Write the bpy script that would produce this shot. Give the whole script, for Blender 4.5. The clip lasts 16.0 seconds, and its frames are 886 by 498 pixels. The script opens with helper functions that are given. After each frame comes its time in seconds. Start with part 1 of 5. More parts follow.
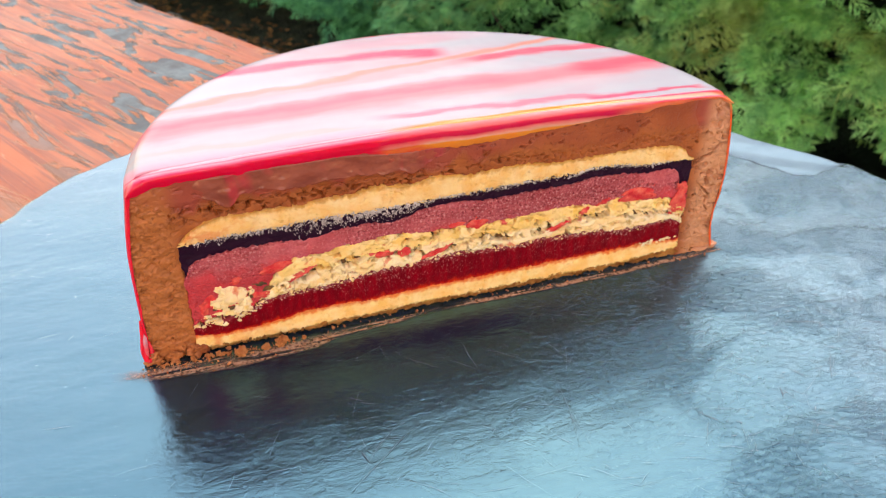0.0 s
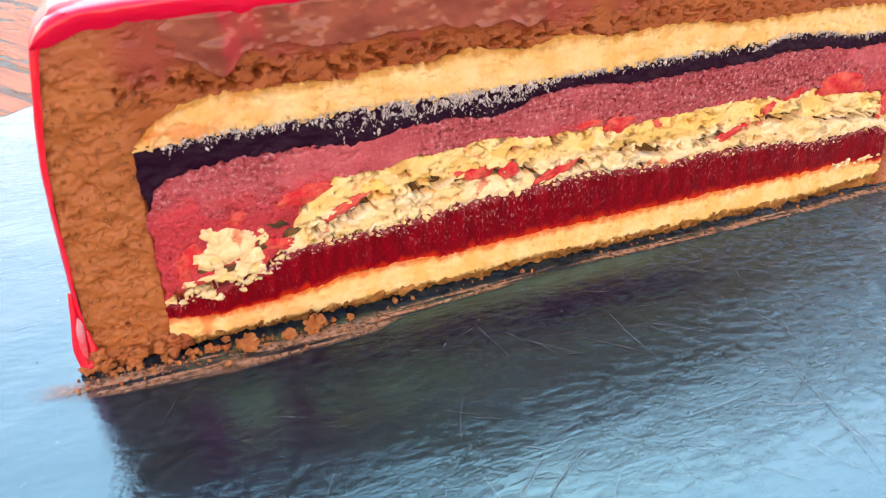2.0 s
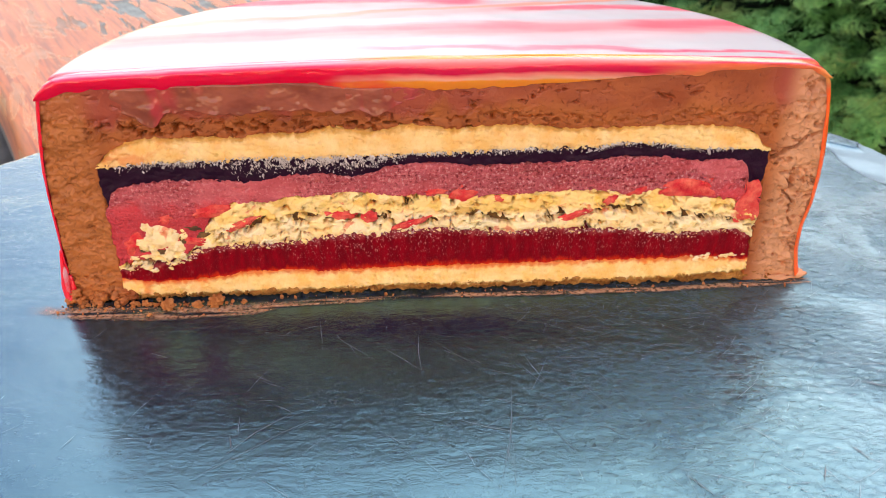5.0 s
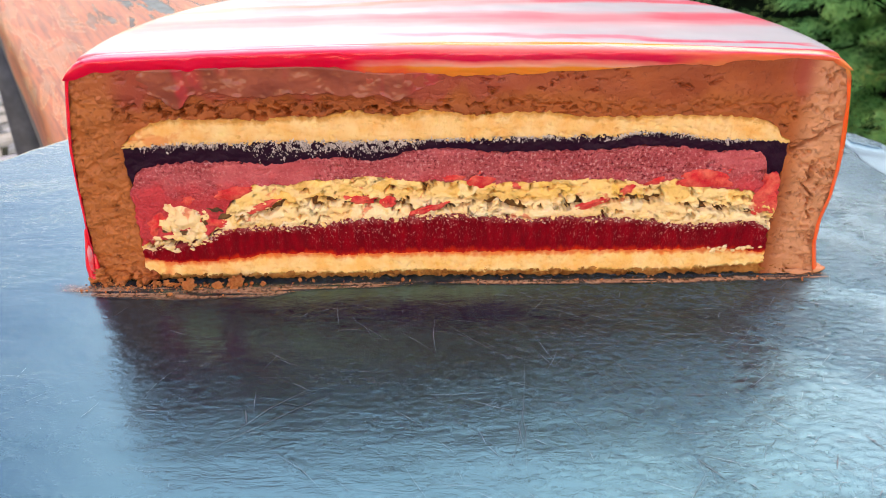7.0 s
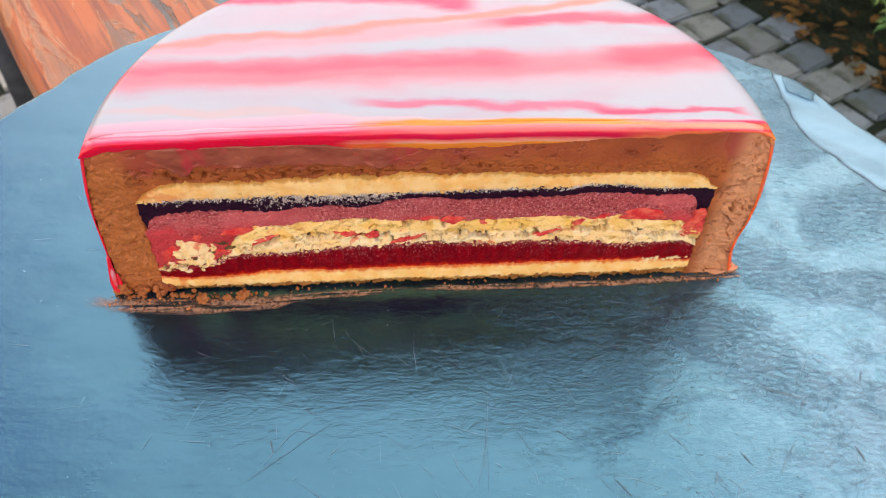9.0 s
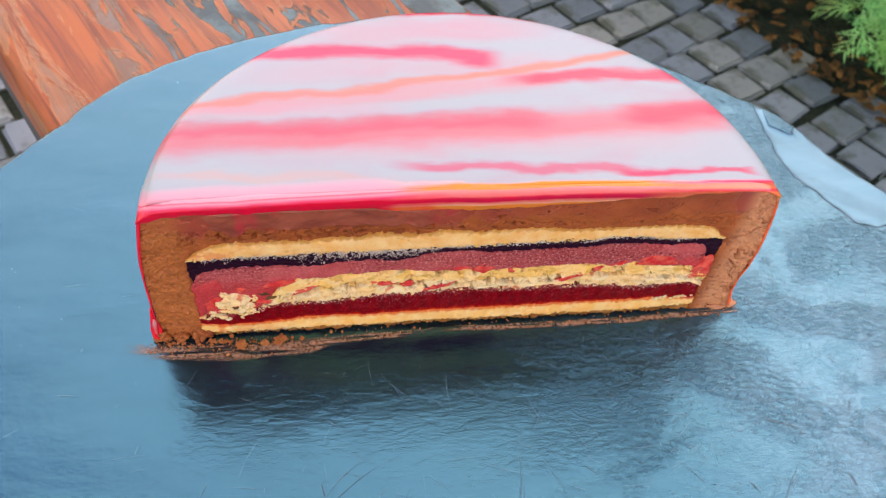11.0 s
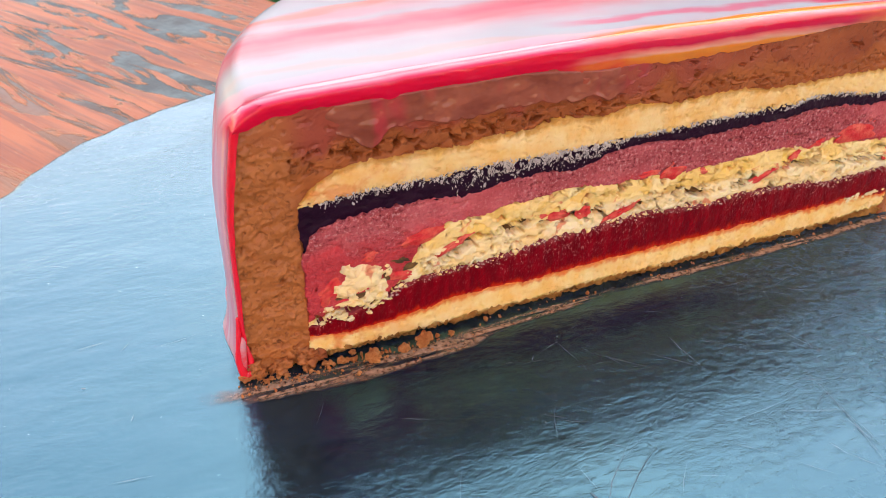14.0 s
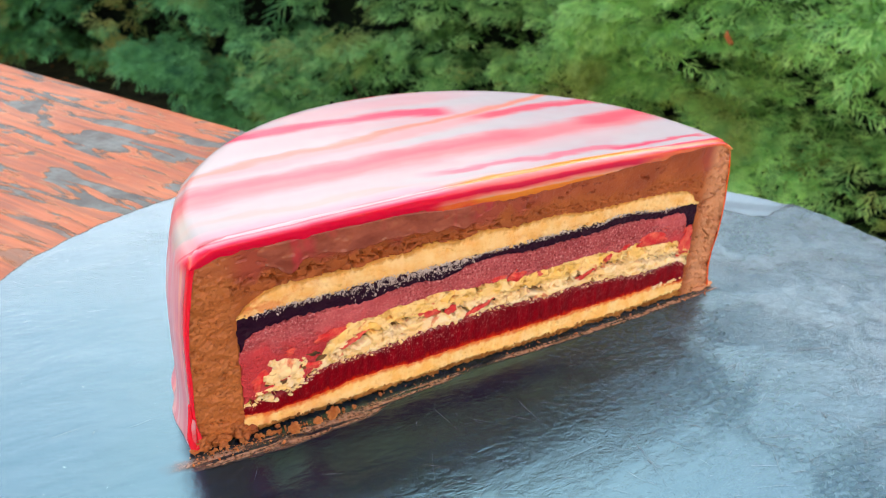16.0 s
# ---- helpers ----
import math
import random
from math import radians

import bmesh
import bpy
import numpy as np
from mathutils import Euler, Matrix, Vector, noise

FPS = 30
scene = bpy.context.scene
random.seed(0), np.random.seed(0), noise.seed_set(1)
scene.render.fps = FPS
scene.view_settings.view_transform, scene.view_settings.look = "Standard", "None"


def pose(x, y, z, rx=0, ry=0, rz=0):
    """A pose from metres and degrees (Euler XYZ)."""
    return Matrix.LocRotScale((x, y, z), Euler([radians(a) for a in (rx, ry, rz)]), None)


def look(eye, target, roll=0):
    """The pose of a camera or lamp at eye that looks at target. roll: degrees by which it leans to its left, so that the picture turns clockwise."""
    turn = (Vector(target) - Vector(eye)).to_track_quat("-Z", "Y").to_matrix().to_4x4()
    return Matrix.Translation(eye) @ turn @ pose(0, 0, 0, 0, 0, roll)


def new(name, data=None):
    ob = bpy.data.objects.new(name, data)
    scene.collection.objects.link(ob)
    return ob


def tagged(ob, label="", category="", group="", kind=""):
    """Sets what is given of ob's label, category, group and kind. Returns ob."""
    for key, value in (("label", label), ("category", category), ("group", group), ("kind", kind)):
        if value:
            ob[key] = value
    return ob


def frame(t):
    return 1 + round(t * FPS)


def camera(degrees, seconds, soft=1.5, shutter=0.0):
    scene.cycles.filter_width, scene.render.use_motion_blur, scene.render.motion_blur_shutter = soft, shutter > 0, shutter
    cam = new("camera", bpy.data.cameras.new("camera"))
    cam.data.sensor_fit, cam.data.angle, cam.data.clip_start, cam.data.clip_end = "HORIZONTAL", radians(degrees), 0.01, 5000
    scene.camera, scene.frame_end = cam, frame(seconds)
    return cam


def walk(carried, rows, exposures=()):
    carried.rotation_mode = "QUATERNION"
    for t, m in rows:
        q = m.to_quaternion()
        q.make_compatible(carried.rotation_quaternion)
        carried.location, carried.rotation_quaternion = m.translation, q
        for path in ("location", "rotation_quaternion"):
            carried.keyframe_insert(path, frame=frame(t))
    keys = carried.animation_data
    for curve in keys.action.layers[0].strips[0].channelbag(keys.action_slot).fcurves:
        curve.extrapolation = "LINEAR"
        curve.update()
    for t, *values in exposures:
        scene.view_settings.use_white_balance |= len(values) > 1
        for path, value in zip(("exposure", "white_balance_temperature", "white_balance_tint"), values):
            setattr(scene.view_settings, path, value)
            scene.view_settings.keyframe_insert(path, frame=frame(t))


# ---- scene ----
cam = camera(57.113, 16.0, soft=0.9)
cam.data.dof.use_dof = True
cam.data.dof.focus_distance = 0.168
cam.data.dof.aperture_fstop = 44.0
# seconds, eye in millimetres, yaw, pitch and roll in degrees
ROWS = [
    (0.0, -71.53, -184.26, 146.99, -19.535, -33.090, 0.416),
    (0.5, -74.62, -163.54, 126.95, -19.400, -32.904, -0.635),
    (1.0, -86.28, -137.88, 103.48, -21.071, -32.367, -1.123),
    (1.5, -83.27, -120.13, 87.55, -22.399, -31.369, -0.885),
    (2.0, -77.65, -113.61, 81.51, -22.710, -30.780, -0.301),
    (2.5, -65.72, -117.59, 81.64, -21.213, -30.571, -0.531),
    (3.0, -44.68, -119.66, 82.13, -19.159, -30.469, -0.450),
    (3.5, -35.31, -127.47, 87.25, -15.310, -30.685, -0.781),
    (4.0, -28.14, -144.37, 94.48, -9.967, -30.782, -1.362),
    (4.5, -15.24, -160.63, 100.69, -5.453, -30.491, -0.885),
    (5.0, -8.76, -168.46, 108.54, -2.787, -29.833, -0.310),
    (5.2, -8.56, -172.87, 106.12, -2.363, -29.135, -0.434),
    (7.3, -7.53, -172.31, 104.97, -1.040, -29.396, 0.019),
    (7.5, -4.57, -170.52, 109.92, -1.400, -30.231, 0.198),
    (8.0, -3.38, -163.07, 138.34, -2.693, -36.137, 1.352),
    (8.5, -10.06, -158.01, 169.48, -4.242, -42.658, 2.356),
    (9.0, -13.13, -151.56, 183.48, -5.641, -47.998, 2.525),
    (9.5, -16.07, -153.63, 213.35, -6.759, -49.856, 3.323),
    (9.7, -20.09, -153.24, 219.58, -7.569, -50.304, 4.033),
    (11.8, -42.89, -137.68, 189.66, -14.367, -48.127, 6.072),
    (12.0, -43.59, -138.46, 184.05, -14.254, -46.796, 4.773),
    (12.5, -59.54, -133.23, 156.20, -18.259, -43.201, 4.366),
    (13.0, -77.36, -129.26, 135.51, -20.096, -39.629, 2.560),
    (13.5, -93.90, -127.28, 114.08, -21.467, -35.240, 1.138),
    (14.0, -103.70, -122.15, 106.36, -23.969, -32.952, 0.947),
    (14.5, -108.10, -112.33, 104.31, -26.764, -31.797, 1.037),
    (15.0, -115.27, -139.57, 126.40, -28.698, -30.773, 2.464),
    (15.5, -118.27, -177.71, 142.24, -28.971, -28.824, 3.474),
    (16.0, -120.82, -160.45, 141.89, -31.838, -28.139, 2.909),
]
walk(cam, [(t, pose(x / 1000, y / 1000, z / 1000, 0, 0, yaw) @ pose(0, 0, 0, 90 + pitch) @ pose(0, 0, 0, 0, 0, roll))
           for t, x, y, z, yaw, pitch, roll in ROWS], [
    (0.0, 1.79, 8800, 36.5), (0.5, 1.81, 8800, 36.5), (1.0, 1.85, 8600, 36.5), (2.0, 2.06, 8300, 38.0), (2.5, 2.12, 8150, 38.5), (3.0, 2.10, 8250, 38.5), (4.0, 2.05, 8450, 38.0), (5.0, 1.90, 8800, 37.5), (7.4, 1.82, 8800, 38.0), (8.0, 1.79, 8700, 34.5),
    (9.0, 1.71, 8500, 33.5), (9.5, 1.68, 8400, 33.5), (12.5, 1.57, 7950, 34.5), (13.0, 1.58, 8000, 34.5), (14.5, 1.73, 8350, 35.5), (16.0, 1.78, 8900, 36.5)])

# ---- light ----
SUN_UP, SUN_TURN = 43.0, 30.0
world = bpy.data.worlds.new("sky")
scene.world = world
world.use_nodes = True
wt = world.node_tree
sky = wt.nodes.new("ShaderNodeTexSky")
sky.sky_type = "NISHITA"
sky.sun_disc = False
sky.sun_elevation, sky.sun_rotation = radians(SUN_UP), radians(SUN_TURN)
sky.air_density, sky.dust_density, sky.ozone_density = 1.6, 0.45, 1.0
wt.nodes["Background"].inputs["Strength"].default_value = 0.15
wt.links.new(sky.outputs["Color"], wt.nodes["Background"].inputs["Color"])
sun = new("sun", bpy.data.lights.new("sun", "SUN"))
sun.data.energy, sun.data.angle, sun.data.color = 0.79, radians(93), (1.0, 0.92, 0.84)
sd = Vector((math.sin(radians(SUN_TURN)) * math.cos(radians(SUN_UP)), math.cos(radians(SUN_TURN)) * math.cos(radians(SUN_UP)), math.sin(radians(SUN_UP))))
sun.matrix_world = look(sd * 5, (0, 0, 0))


# ---- material helpers ----
class Nodes:
    """A short way to write a node material."""

    def __init__(self, name):
        self.mat = bpy.data.materials.new(name)
        self.mat.use_nodes = True
        self.t = self.mat.node_tree
        self.bsdf = self.t.nodes["Principled BSDF"]

    def put(self, socket, value):
        if hasattr(value, "is_output"):
            self.t.links.new(value, socket)
        elif isinstance(value, (tuple, list)) and len(value) == 3 and socket.type == "RGBA":
            socket.default_value = (*value, 1)
        else:
            socket.default_value = value

    def math(self, op, a, b=0.0, c=0.0, clamp=False):
        n = self.t.nodes.new("ShaderNodeMath")
        n.operation, n.use_clamp = op, clamp
        for s, v in zip(n.inputs, (a, b, c)):
            self.put(s, v)
        return n.outputs[0]

    def where(self, kind="Object"):
        return self.t.nodes.new("ShaderNodeTexCoord").outputs[kind]

    def mapped(self, vec, scale=(1, 1, 1), turn=(0, 0, 0), shift=(0, 0, 0)):
        n = self.t.nodes.new("ShaderNodeMapping")
        self.put(n.inputs["Vector"], vec)
        n.inputs["Scale"].default_value, n.inputs["Rotation"].default_value, n.inputs["Location"].default_value = scale, turn, shift
        return n.outputs[0]

    def split(self, vec):
        n = self.t.nodes.new("ShaderNodeSeparateXYZ")
        self.put(n.inputs[0], vec)
        return n.outputs

    def noise(self, vec, scale, detail=3.0, rough=0.55, warp=0.0):
        n = self.t.nodes.new("ShaderNodeTexNoise")
        self.put(n.inputs["Vector"], vec)
        n.inputs["Scale"].default_value, n.inputs["Detail"].default_value = scale, detail
        n.inputs["Roughness"].default_value, n.inputs["Distortion"].default_value = rough, warp
        return n.outputs["Fac"]

    def steps(self, fac, lo, hi, a=0.0, b=1.0):
        n = self.t.nodes.new("ShaderNodeMapRange")
        n.interpolation_type = "SMOOTHSTEP"
        for s, v in zip(n.inputs, (fac, lo, hi, a, b)):
            self.put(s, v)
        return n.outputs[0]

    def mix(self, fac, a, b, blend="MIX"):
        n = self.t.nodes.new("ShaderNodeMix")
        n.data_type, n.blend_type = "RGBA", blend
        self.put(n.inputs[0], fac)
        self.put(n.inputs[6], a)
        self.put(n.inputs[7], b)
        return n.outputs[2]

    def ramp(self, fac, stops):
        """A colour for each height of fac; stops: place and colour."""
        n = self.t.nodes.new("ShaderNodeValToRGB")
        lo, hi = stops[0][0], stops[-1][0]
        self.put(n.inputs[0], self.math("DIVIDE", self.math("SUBTRACT", fac, lo), hi - lo, clamp=True))
        while len(n.color_ramp.elements) < len(stops):
            n.color_ramp.elements.new(0.5)
        for e, (at, color) in zip(n.color_ramp.elements, stops):
            e.position, e.color = (at - lo) / (hi - lo), (*color, 1)
        return n.outputs[0]

    def bump(self, height, metres, strength=1.0, normal=None):
        n = self.t.nodes.new("ShaderNodeBump")
        self.put(n.inputs["Height"], height)
        n.inputs["Distance"].default_value, n.inputs["Strength"].default_value = metres, strength
        if normal is not None:
            self.put(n.inputs["Normal"], normal)
        return n.outputs[0]

    def attribute(self, name):
        n = self.t.nodes.new("ShaderNodeAttribute")
        n.attribute_name = name
        return n.outputs["Fac"]

    def island(self):
        return self.t.nodes.new("ShaderNodeNewGeometry").outputs["Random Per Island"]

    def chance(self):
        return self.t.nodes.new("ShaderNodeObjectInfo").outputs["Random"]

    def done(self, color, rough, normal=None, **more):
        self.put(self.bsdf.inputs["Base Color"], color)
        self.put(self.bsdf.inputs["Roughness"], rough)
        if normal is not None:
            self.put(self.bsdf.inputs["Normal"], normal)
        for k, v in more.items():
            self.put(self.bsdf.inputs[k.replace("_", " ")], v)
        return self.mat


# ---- materials ----
def slate_material():
    m = Nodes("oiled slate")
    p = m.where()
    x = m.split(p)[0]
    broad = m.noise(m.mapped(p, (1, 2.6, 1), (0, 0, radians(-12))), 26, 4, 0.6, 0.4)
    fine = m.noise(m.mapped(p, (1, 1.7, 1), (0, 0, radians(20))), 420, 5, 0.7)
    ridges = m.noise(m.mapped(p, (0.9, 1.5, 1), (0, 0, radians(10))), 95, 5, 0.62, 0.6)
    streaks = m.noise(m.mapped(p, (0.6, 1.7, 1), (0, 0, radians(-32))), 150, 4, 0.6, 0.5)
    crust = m.noise(m.mapped(p, (1, 1.5, 1), (0, 0, radians(24)), (3, 1, 0)), 420, 5, 0.72, 0.8)
    zone = m.steps(m.noise(m.mapped(p, (1, 1.6, 1), shift=(2, 5, 0)), 22, 3, 0.5, 0.8), 0.40, 0.56, 0.35, 1.0)
    right = m.steps(x, -0.02, 0.08, 0.20, 1.0)
    worn = m.math("MULTIPLY", zone, right)
    waves = m.math("MULTIPLY", m.math("ADD", ridges, m.math("MULTIPLY", streaks, 0.8)), m.math("ADD", m.math("MULTIPLY", worn, 0.8), 0.55))
    scuffs = m.math("MULTIPLY", crust, worn)
    brushed = m.noise(m.mapped(p, (0.22, 1.5, 1), (0, 0, radians(-7))), 460, 4, 0.62, 0.5)
    smudge = m.noise(p, 13, 4, 0.62, 1.4)
    cleaved = m.steps(m.attribute("cleaved"), 0.0, 0.8)
    color = m.mix(m.steps(broad, 0.35, 0.7), (0.001, 0.0045, 0.012), (0.0025, 0.009, 0.022))
    # paler to the right: part pale scuffing, part sky sheen put into the colour
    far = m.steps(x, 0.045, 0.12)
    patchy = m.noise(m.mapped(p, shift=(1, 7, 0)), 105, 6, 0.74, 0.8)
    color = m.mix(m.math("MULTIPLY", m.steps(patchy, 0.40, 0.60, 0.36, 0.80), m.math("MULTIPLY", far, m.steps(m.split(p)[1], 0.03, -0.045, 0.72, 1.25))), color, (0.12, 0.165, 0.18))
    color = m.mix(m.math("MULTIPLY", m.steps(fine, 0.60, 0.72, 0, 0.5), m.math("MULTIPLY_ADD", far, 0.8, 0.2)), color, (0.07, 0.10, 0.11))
    spot = m.math("ADD", m.math("DIVIDE", m.math("ABSOLUTE", m.math("SUBTRACT", x, 0.130)), 0.016), m.math("DIVIDE", m.math("ABSOLUTE", m.math("SUBTRACT", m.split(p)[1], 0.016)), 0.013))
    flaked = m.math("MULTIPLY", m.steps(spot, 1.2, 0.5), m.steps(crust, 0.44, 0.54))
    color = m.mix(m.math("MULTIPLY", flaked, 0.8), color, (0.012, 0.028, 0.036))
    color = m.mix(cleaved, color, m.mix(m.steps(broad, 0.35, 0.7), (0.10, 0.155, 0.18), (0.14, 0.20, 0.225)))
    gloss = m.math("ADD", m.steps(smudge, 0.35, 0.65, 0.09, 0.14), m.math("ADD", m.math("MULTIPLY", worn, 0.06), m.math("MULTIPLY", cleaved, 0.22)))
    calm = m.math("SUBTRACT", 1.0, m.math("MULTIPLY", cleaved, 0.8))
    normal = m.bump(m.math("MULTIPLY", waves, calm), 0.00018, 1.0, m.bump(m.math("MULTIPLY", scuffs, calm), 0.0005, 1.0, m.bump(m.math("ADD", m.math("MULTIPLY", brushed, 1.1), m.math("ADD", fine, m.math("MULTIPLY", broad, 5.0))), 0.00004)))
    m.done(color, gloss, normal, IOR=2.25, Specular_Tint=(0.20, 0.80, 1.0, 1.0), Sheen_Weight=m.math("MULTIPLY", m.math("MULTIPLY_ADD", far, -0.8, 1.0), m.steps(m.math("ADD", m.math("MULTIPLY", fine, 0.5), m.math("MULTIPLY", crust, 0.5)), 0.42, 0.58, 0.0, 0.42)), Sheen_Roughness=0.4, Sheen_Tint=(0.62, 0.82, 1.0, 1.0))
    # a duller share of the surface: dried oil and worn skin
    dull = m.t.nodes.new("ShaderNodeBsdfPrincipled")
    for key, value in (("Base Color", color), ("Roughness", 0.42), ("Normal", normal), ("IOR", 2.25), ("Specular Tint", (0.20, 0.80, 1.0, 1.0))):
        m.put(dull.inputs[key], value)
    both = m.t.nodes.new("ShaderNodeMixShader")
    handled = m.math("MULTIPLY", m.steps(m.split(p)[1], -0.022, -0.062, 0.0, 0.12), m.steps(crust, 0.35, 0.65, 0.6, 1.0))
    m.put(both.inputs[0], m.math("ADD", handled, m.math("ADD", m.steps(m.noise(m.mapped(p, (0.6, 1.6, 1), shift=(7, 2, 0)), 70, 5, 0.65, 0.7), 0.42, 0.66, 0.0, 0.06), m.math("MULTIPLY", worn, 0.10))))
    m.t.links.new(m.bsdf.outputs[0], both.inputs[1])
    m.t.links.new(dull.outputs[0], both.inputs[2])
    m.t.links.new(both.outputs[0], m.t.nodes["Material Output"].inputs["Surface"])
    return m.mat


SLATE = slate_material()


def scratch_material():
    m = Nodes("scratched slate")
    return m.done(m.mix(m.island(), (0.03, 0.045, 0.05), (0.17, 0.21, 0.23)), 0.45)


SCRATCH = scratch_material()


def gouge_material():
    m = Nodes("dark gouged slate")
    return m.done(m.mix(m.noise(m.where(), 300, 3), (0.02, 0.035, 0.042), (0.05, 0.07, 0.08)), 0.45, Specular_IOR_Level=0.5)


GOUGE = gouge_material()


def wood_material():
    m = Nodes("worn varnished wood")
    p = m.where()
    along = m.mapped(p, (0.05, 1, 1))
    grain = m.noise(along, 330, 4, 0.6, 0.5)
    rings = m.noise(m.mapped(p, (0.12, 1, 1)), 70, 3, 0.5, 1.0)
    flaked = m.noise(m.mapped(p, (0.21, 1, 1), (0, 0, radians(9))), 70, 6, 0.62, 1.2)
    fade = m.noise(p, 9, 2)
    varnish = m.mix(rings, (0.31, 0.052, 0.010), (0.50, 0.122, 0.022))
    varnish = m.mix(m.steps(grain, 0.42, 0.66, 0, 0.85), varnish, (0.15, 0.035, 0.012))
    varnish = m.mix(m.steps(fade, 0.45, 0.7, 0, 0.3), varnish, (0.52, 0.22, 0.11))
    varnish = m.mix(m.steps(m.noise(m.mapped(p, (0.3, 1, 1), shift=(3, 2, 0)), 26, 5, 0.65, 0.6), 0.45, 0.68, 0, 0.65), varnish, (0.20, 0.042, 0.014))
    bare = m.mix(m.steps(m.noise(p, 60, 4, 0.65), 0.4, 0.65), m.mix(grain, (0.045, 0.065, 0.060), (0.10, 0.135, 0.125)), m.mix(grain, (0.075, 0.13, 0.125), (0.18, 0.255, 0.235)))
    off = m.math("MULTIPLY", m.steps(flaked, 0.525, 0.56), m.steps(m.split(p)[1], 0.065, 0.0, 0.25, 1.0))
    color = m.mix(off, varnish, bare)
    edge = m.math("MULTIPLY", m.steps(flaked, 0.5, 0.535), m.math("SUBTRACT", 1.0, off))
    color = m.mix(m.math("MULTIPLY", edge, 0.3), color, (0.60, 0.30, 0.12))
    height = m.math("SUBTRACT", m.math("MULTIPLY", grain, 0.5), off)
    return m.done(color, m.steps(off, 0, 1, 0.45, 0.65), m.bump(height, 0.0006), Specular_IOR_Level=0.25)


WOOD = wood_material()


def plain(name, color, color2, rough, scale, bump=0.0, **more):
    m = Nodes(name)
    p = m.where()
    n1, n2 = m.noise(p, scale, 4, 0.6), m.noise(p, scale * 7, 3, 0.6)
    c = m.mix(m.steps(n1, 0.3, 0.7), color, color2)
    c = m.mix(m.steps(n2, 0.55, 0.8, 0, 0.3), c, tuple(v * 0.6 for v in color))
    return m.done(c, rough, m.bump(m.math("ADD", n1, n2), bump) if bump else None, **more)


IRON = plain("dark painted iron", (0.03, 0.035, 0.045), (0.07, 0.08, 0.095), 0.55, 40, 0.0004)


def sett_material():
    m = Nodes("granite sett")
    p = m.where()
    speck = m.noise(p, 420, 3, 0.7)
    blot = m.noise(p, 22, 4, 0.6)
    lot = m.math("FRACT", m.math("MULTIPLY", m.math("ADD", m.chance(), m.island()), 3.7))
    c = m.mix(m.math("FRACT", m.math("ADD", m.chance(), m.island())), (0.15, 0.18, 0.18), (0.34, 0.37, 0.37))
    c = m.mix(m.steps(lot, 0.55, 0.9, 0, 0.75), c, (0.38, 0.36, 0.27))
    c = m.mix(m.steps(blot, 0.46, 0.66, 0, 0.75), c, (0.085, 0.095, 0.05))
    c = m.mix(m.steps(speck, 0.5, 0.72, 0, 0.4), c, (0.12, 0.13, 0.13))
    return m.done(c, 0.6, m.bump(m.math("ADD", blot, speck), 0.0015))


SETT = sett_material()
SOIL = plain("dark joint soil and moss", (0.020, 0.026, 0.016), (0.055, 0.062, 0.034), 0.95, 14, 0.01, Specular_IOR_Level=0.1)


def leaf_material():
    m = Nodes("conifer spray")
    p = m.where()
    r = m.math("MULTIPLY_ADD", m.island(), 0.3, m.steps(m.noise(p, 34, 2, 0.5), 0.36, 0.64, 0, 0.7))
    patch = m.noise(p, 5, 3)
    along, _, low = m.split(p)
    c = m.mix(r, (0.012, 0.20, 0.09), (0.10, 0.52, 0.20))
    c = m.mix(m.steps(patch, 0.40, 0.66, 0, 0.7), c, (0.08, 0.46, 0.17))
    # near end: yellower growth, with added brightness of light put into the colour
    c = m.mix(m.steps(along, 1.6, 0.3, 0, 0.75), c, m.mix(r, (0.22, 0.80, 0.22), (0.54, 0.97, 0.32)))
    # random clumps darkened in colour to stand for uneven light
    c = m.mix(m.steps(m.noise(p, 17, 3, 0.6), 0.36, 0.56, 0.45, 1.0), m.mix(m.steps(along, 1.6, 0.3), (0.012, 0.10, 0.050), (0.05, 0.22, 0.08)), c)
    dry = m.math("MULTIPLY", m.steps(m.noise(p, 4.3, 3), 0.50, 0.64), m.steps(low, 0.62, 0.25, 0, 0.65))
    c = m.mix(dry, c, (0.46, 0.34, 0.08))
    m.done(c, 0.55, Specular_IOR_Level=0.14)
    glow = m.t.nodes.new("ShaderNodeBsdfTranslucent")
    m.put(glow.inputs["Color"], c)
    both = m.t.nodes.new("ShaderNodeMixShader")
    both.inputs[0].default_value = 0.30
    m.t.links.new(m.bsdf.outputs[0], both.inputs[1])
    m.t.links.new(glow.outputs[0], both.inputs[2])
    m.t.links.new(both.outputs[0], m.t.nodes["Material Output"].inputs["Surface"])
    return m.mat


LEAF = leaf_material()
TWIG = plain("brown twig bark", (0.05, 0.03, 0.02), (0.10, 0.06, 0.035), 0.85, 60)
DEADLEAF = plain("dry orange leaf", (0.5, 0.13, 0.04), (0.6, 0.2, 0.07), 0.6, 60)
def litter_material():
    m = Nodes("dry leaf litter")
    r = m.island()
    c = m.mix(m.steps(r, 0.2, 0.8), (0.09, 0.045, 0.016), (0.30, 0.13, 0.035))
    return m.done(m.mix(m.steps(m.noise(m.where(), 120, 3), 0.4, 0.7, 0, 0.6), c, (0.06, 0.035, 0.014)), 0.8, Specular_IOR_Level=0.15)


LITTER = litter_material()
# near-black: the shade deep in the hedge is put into the colour
SHADE = plain("shade inside the hedge, near-black", (0.006, 0.009, 0.008), (0.010, 0.022, 0.014), 1.0, 20, 0.02, Specular_IOR_Level=0.0)


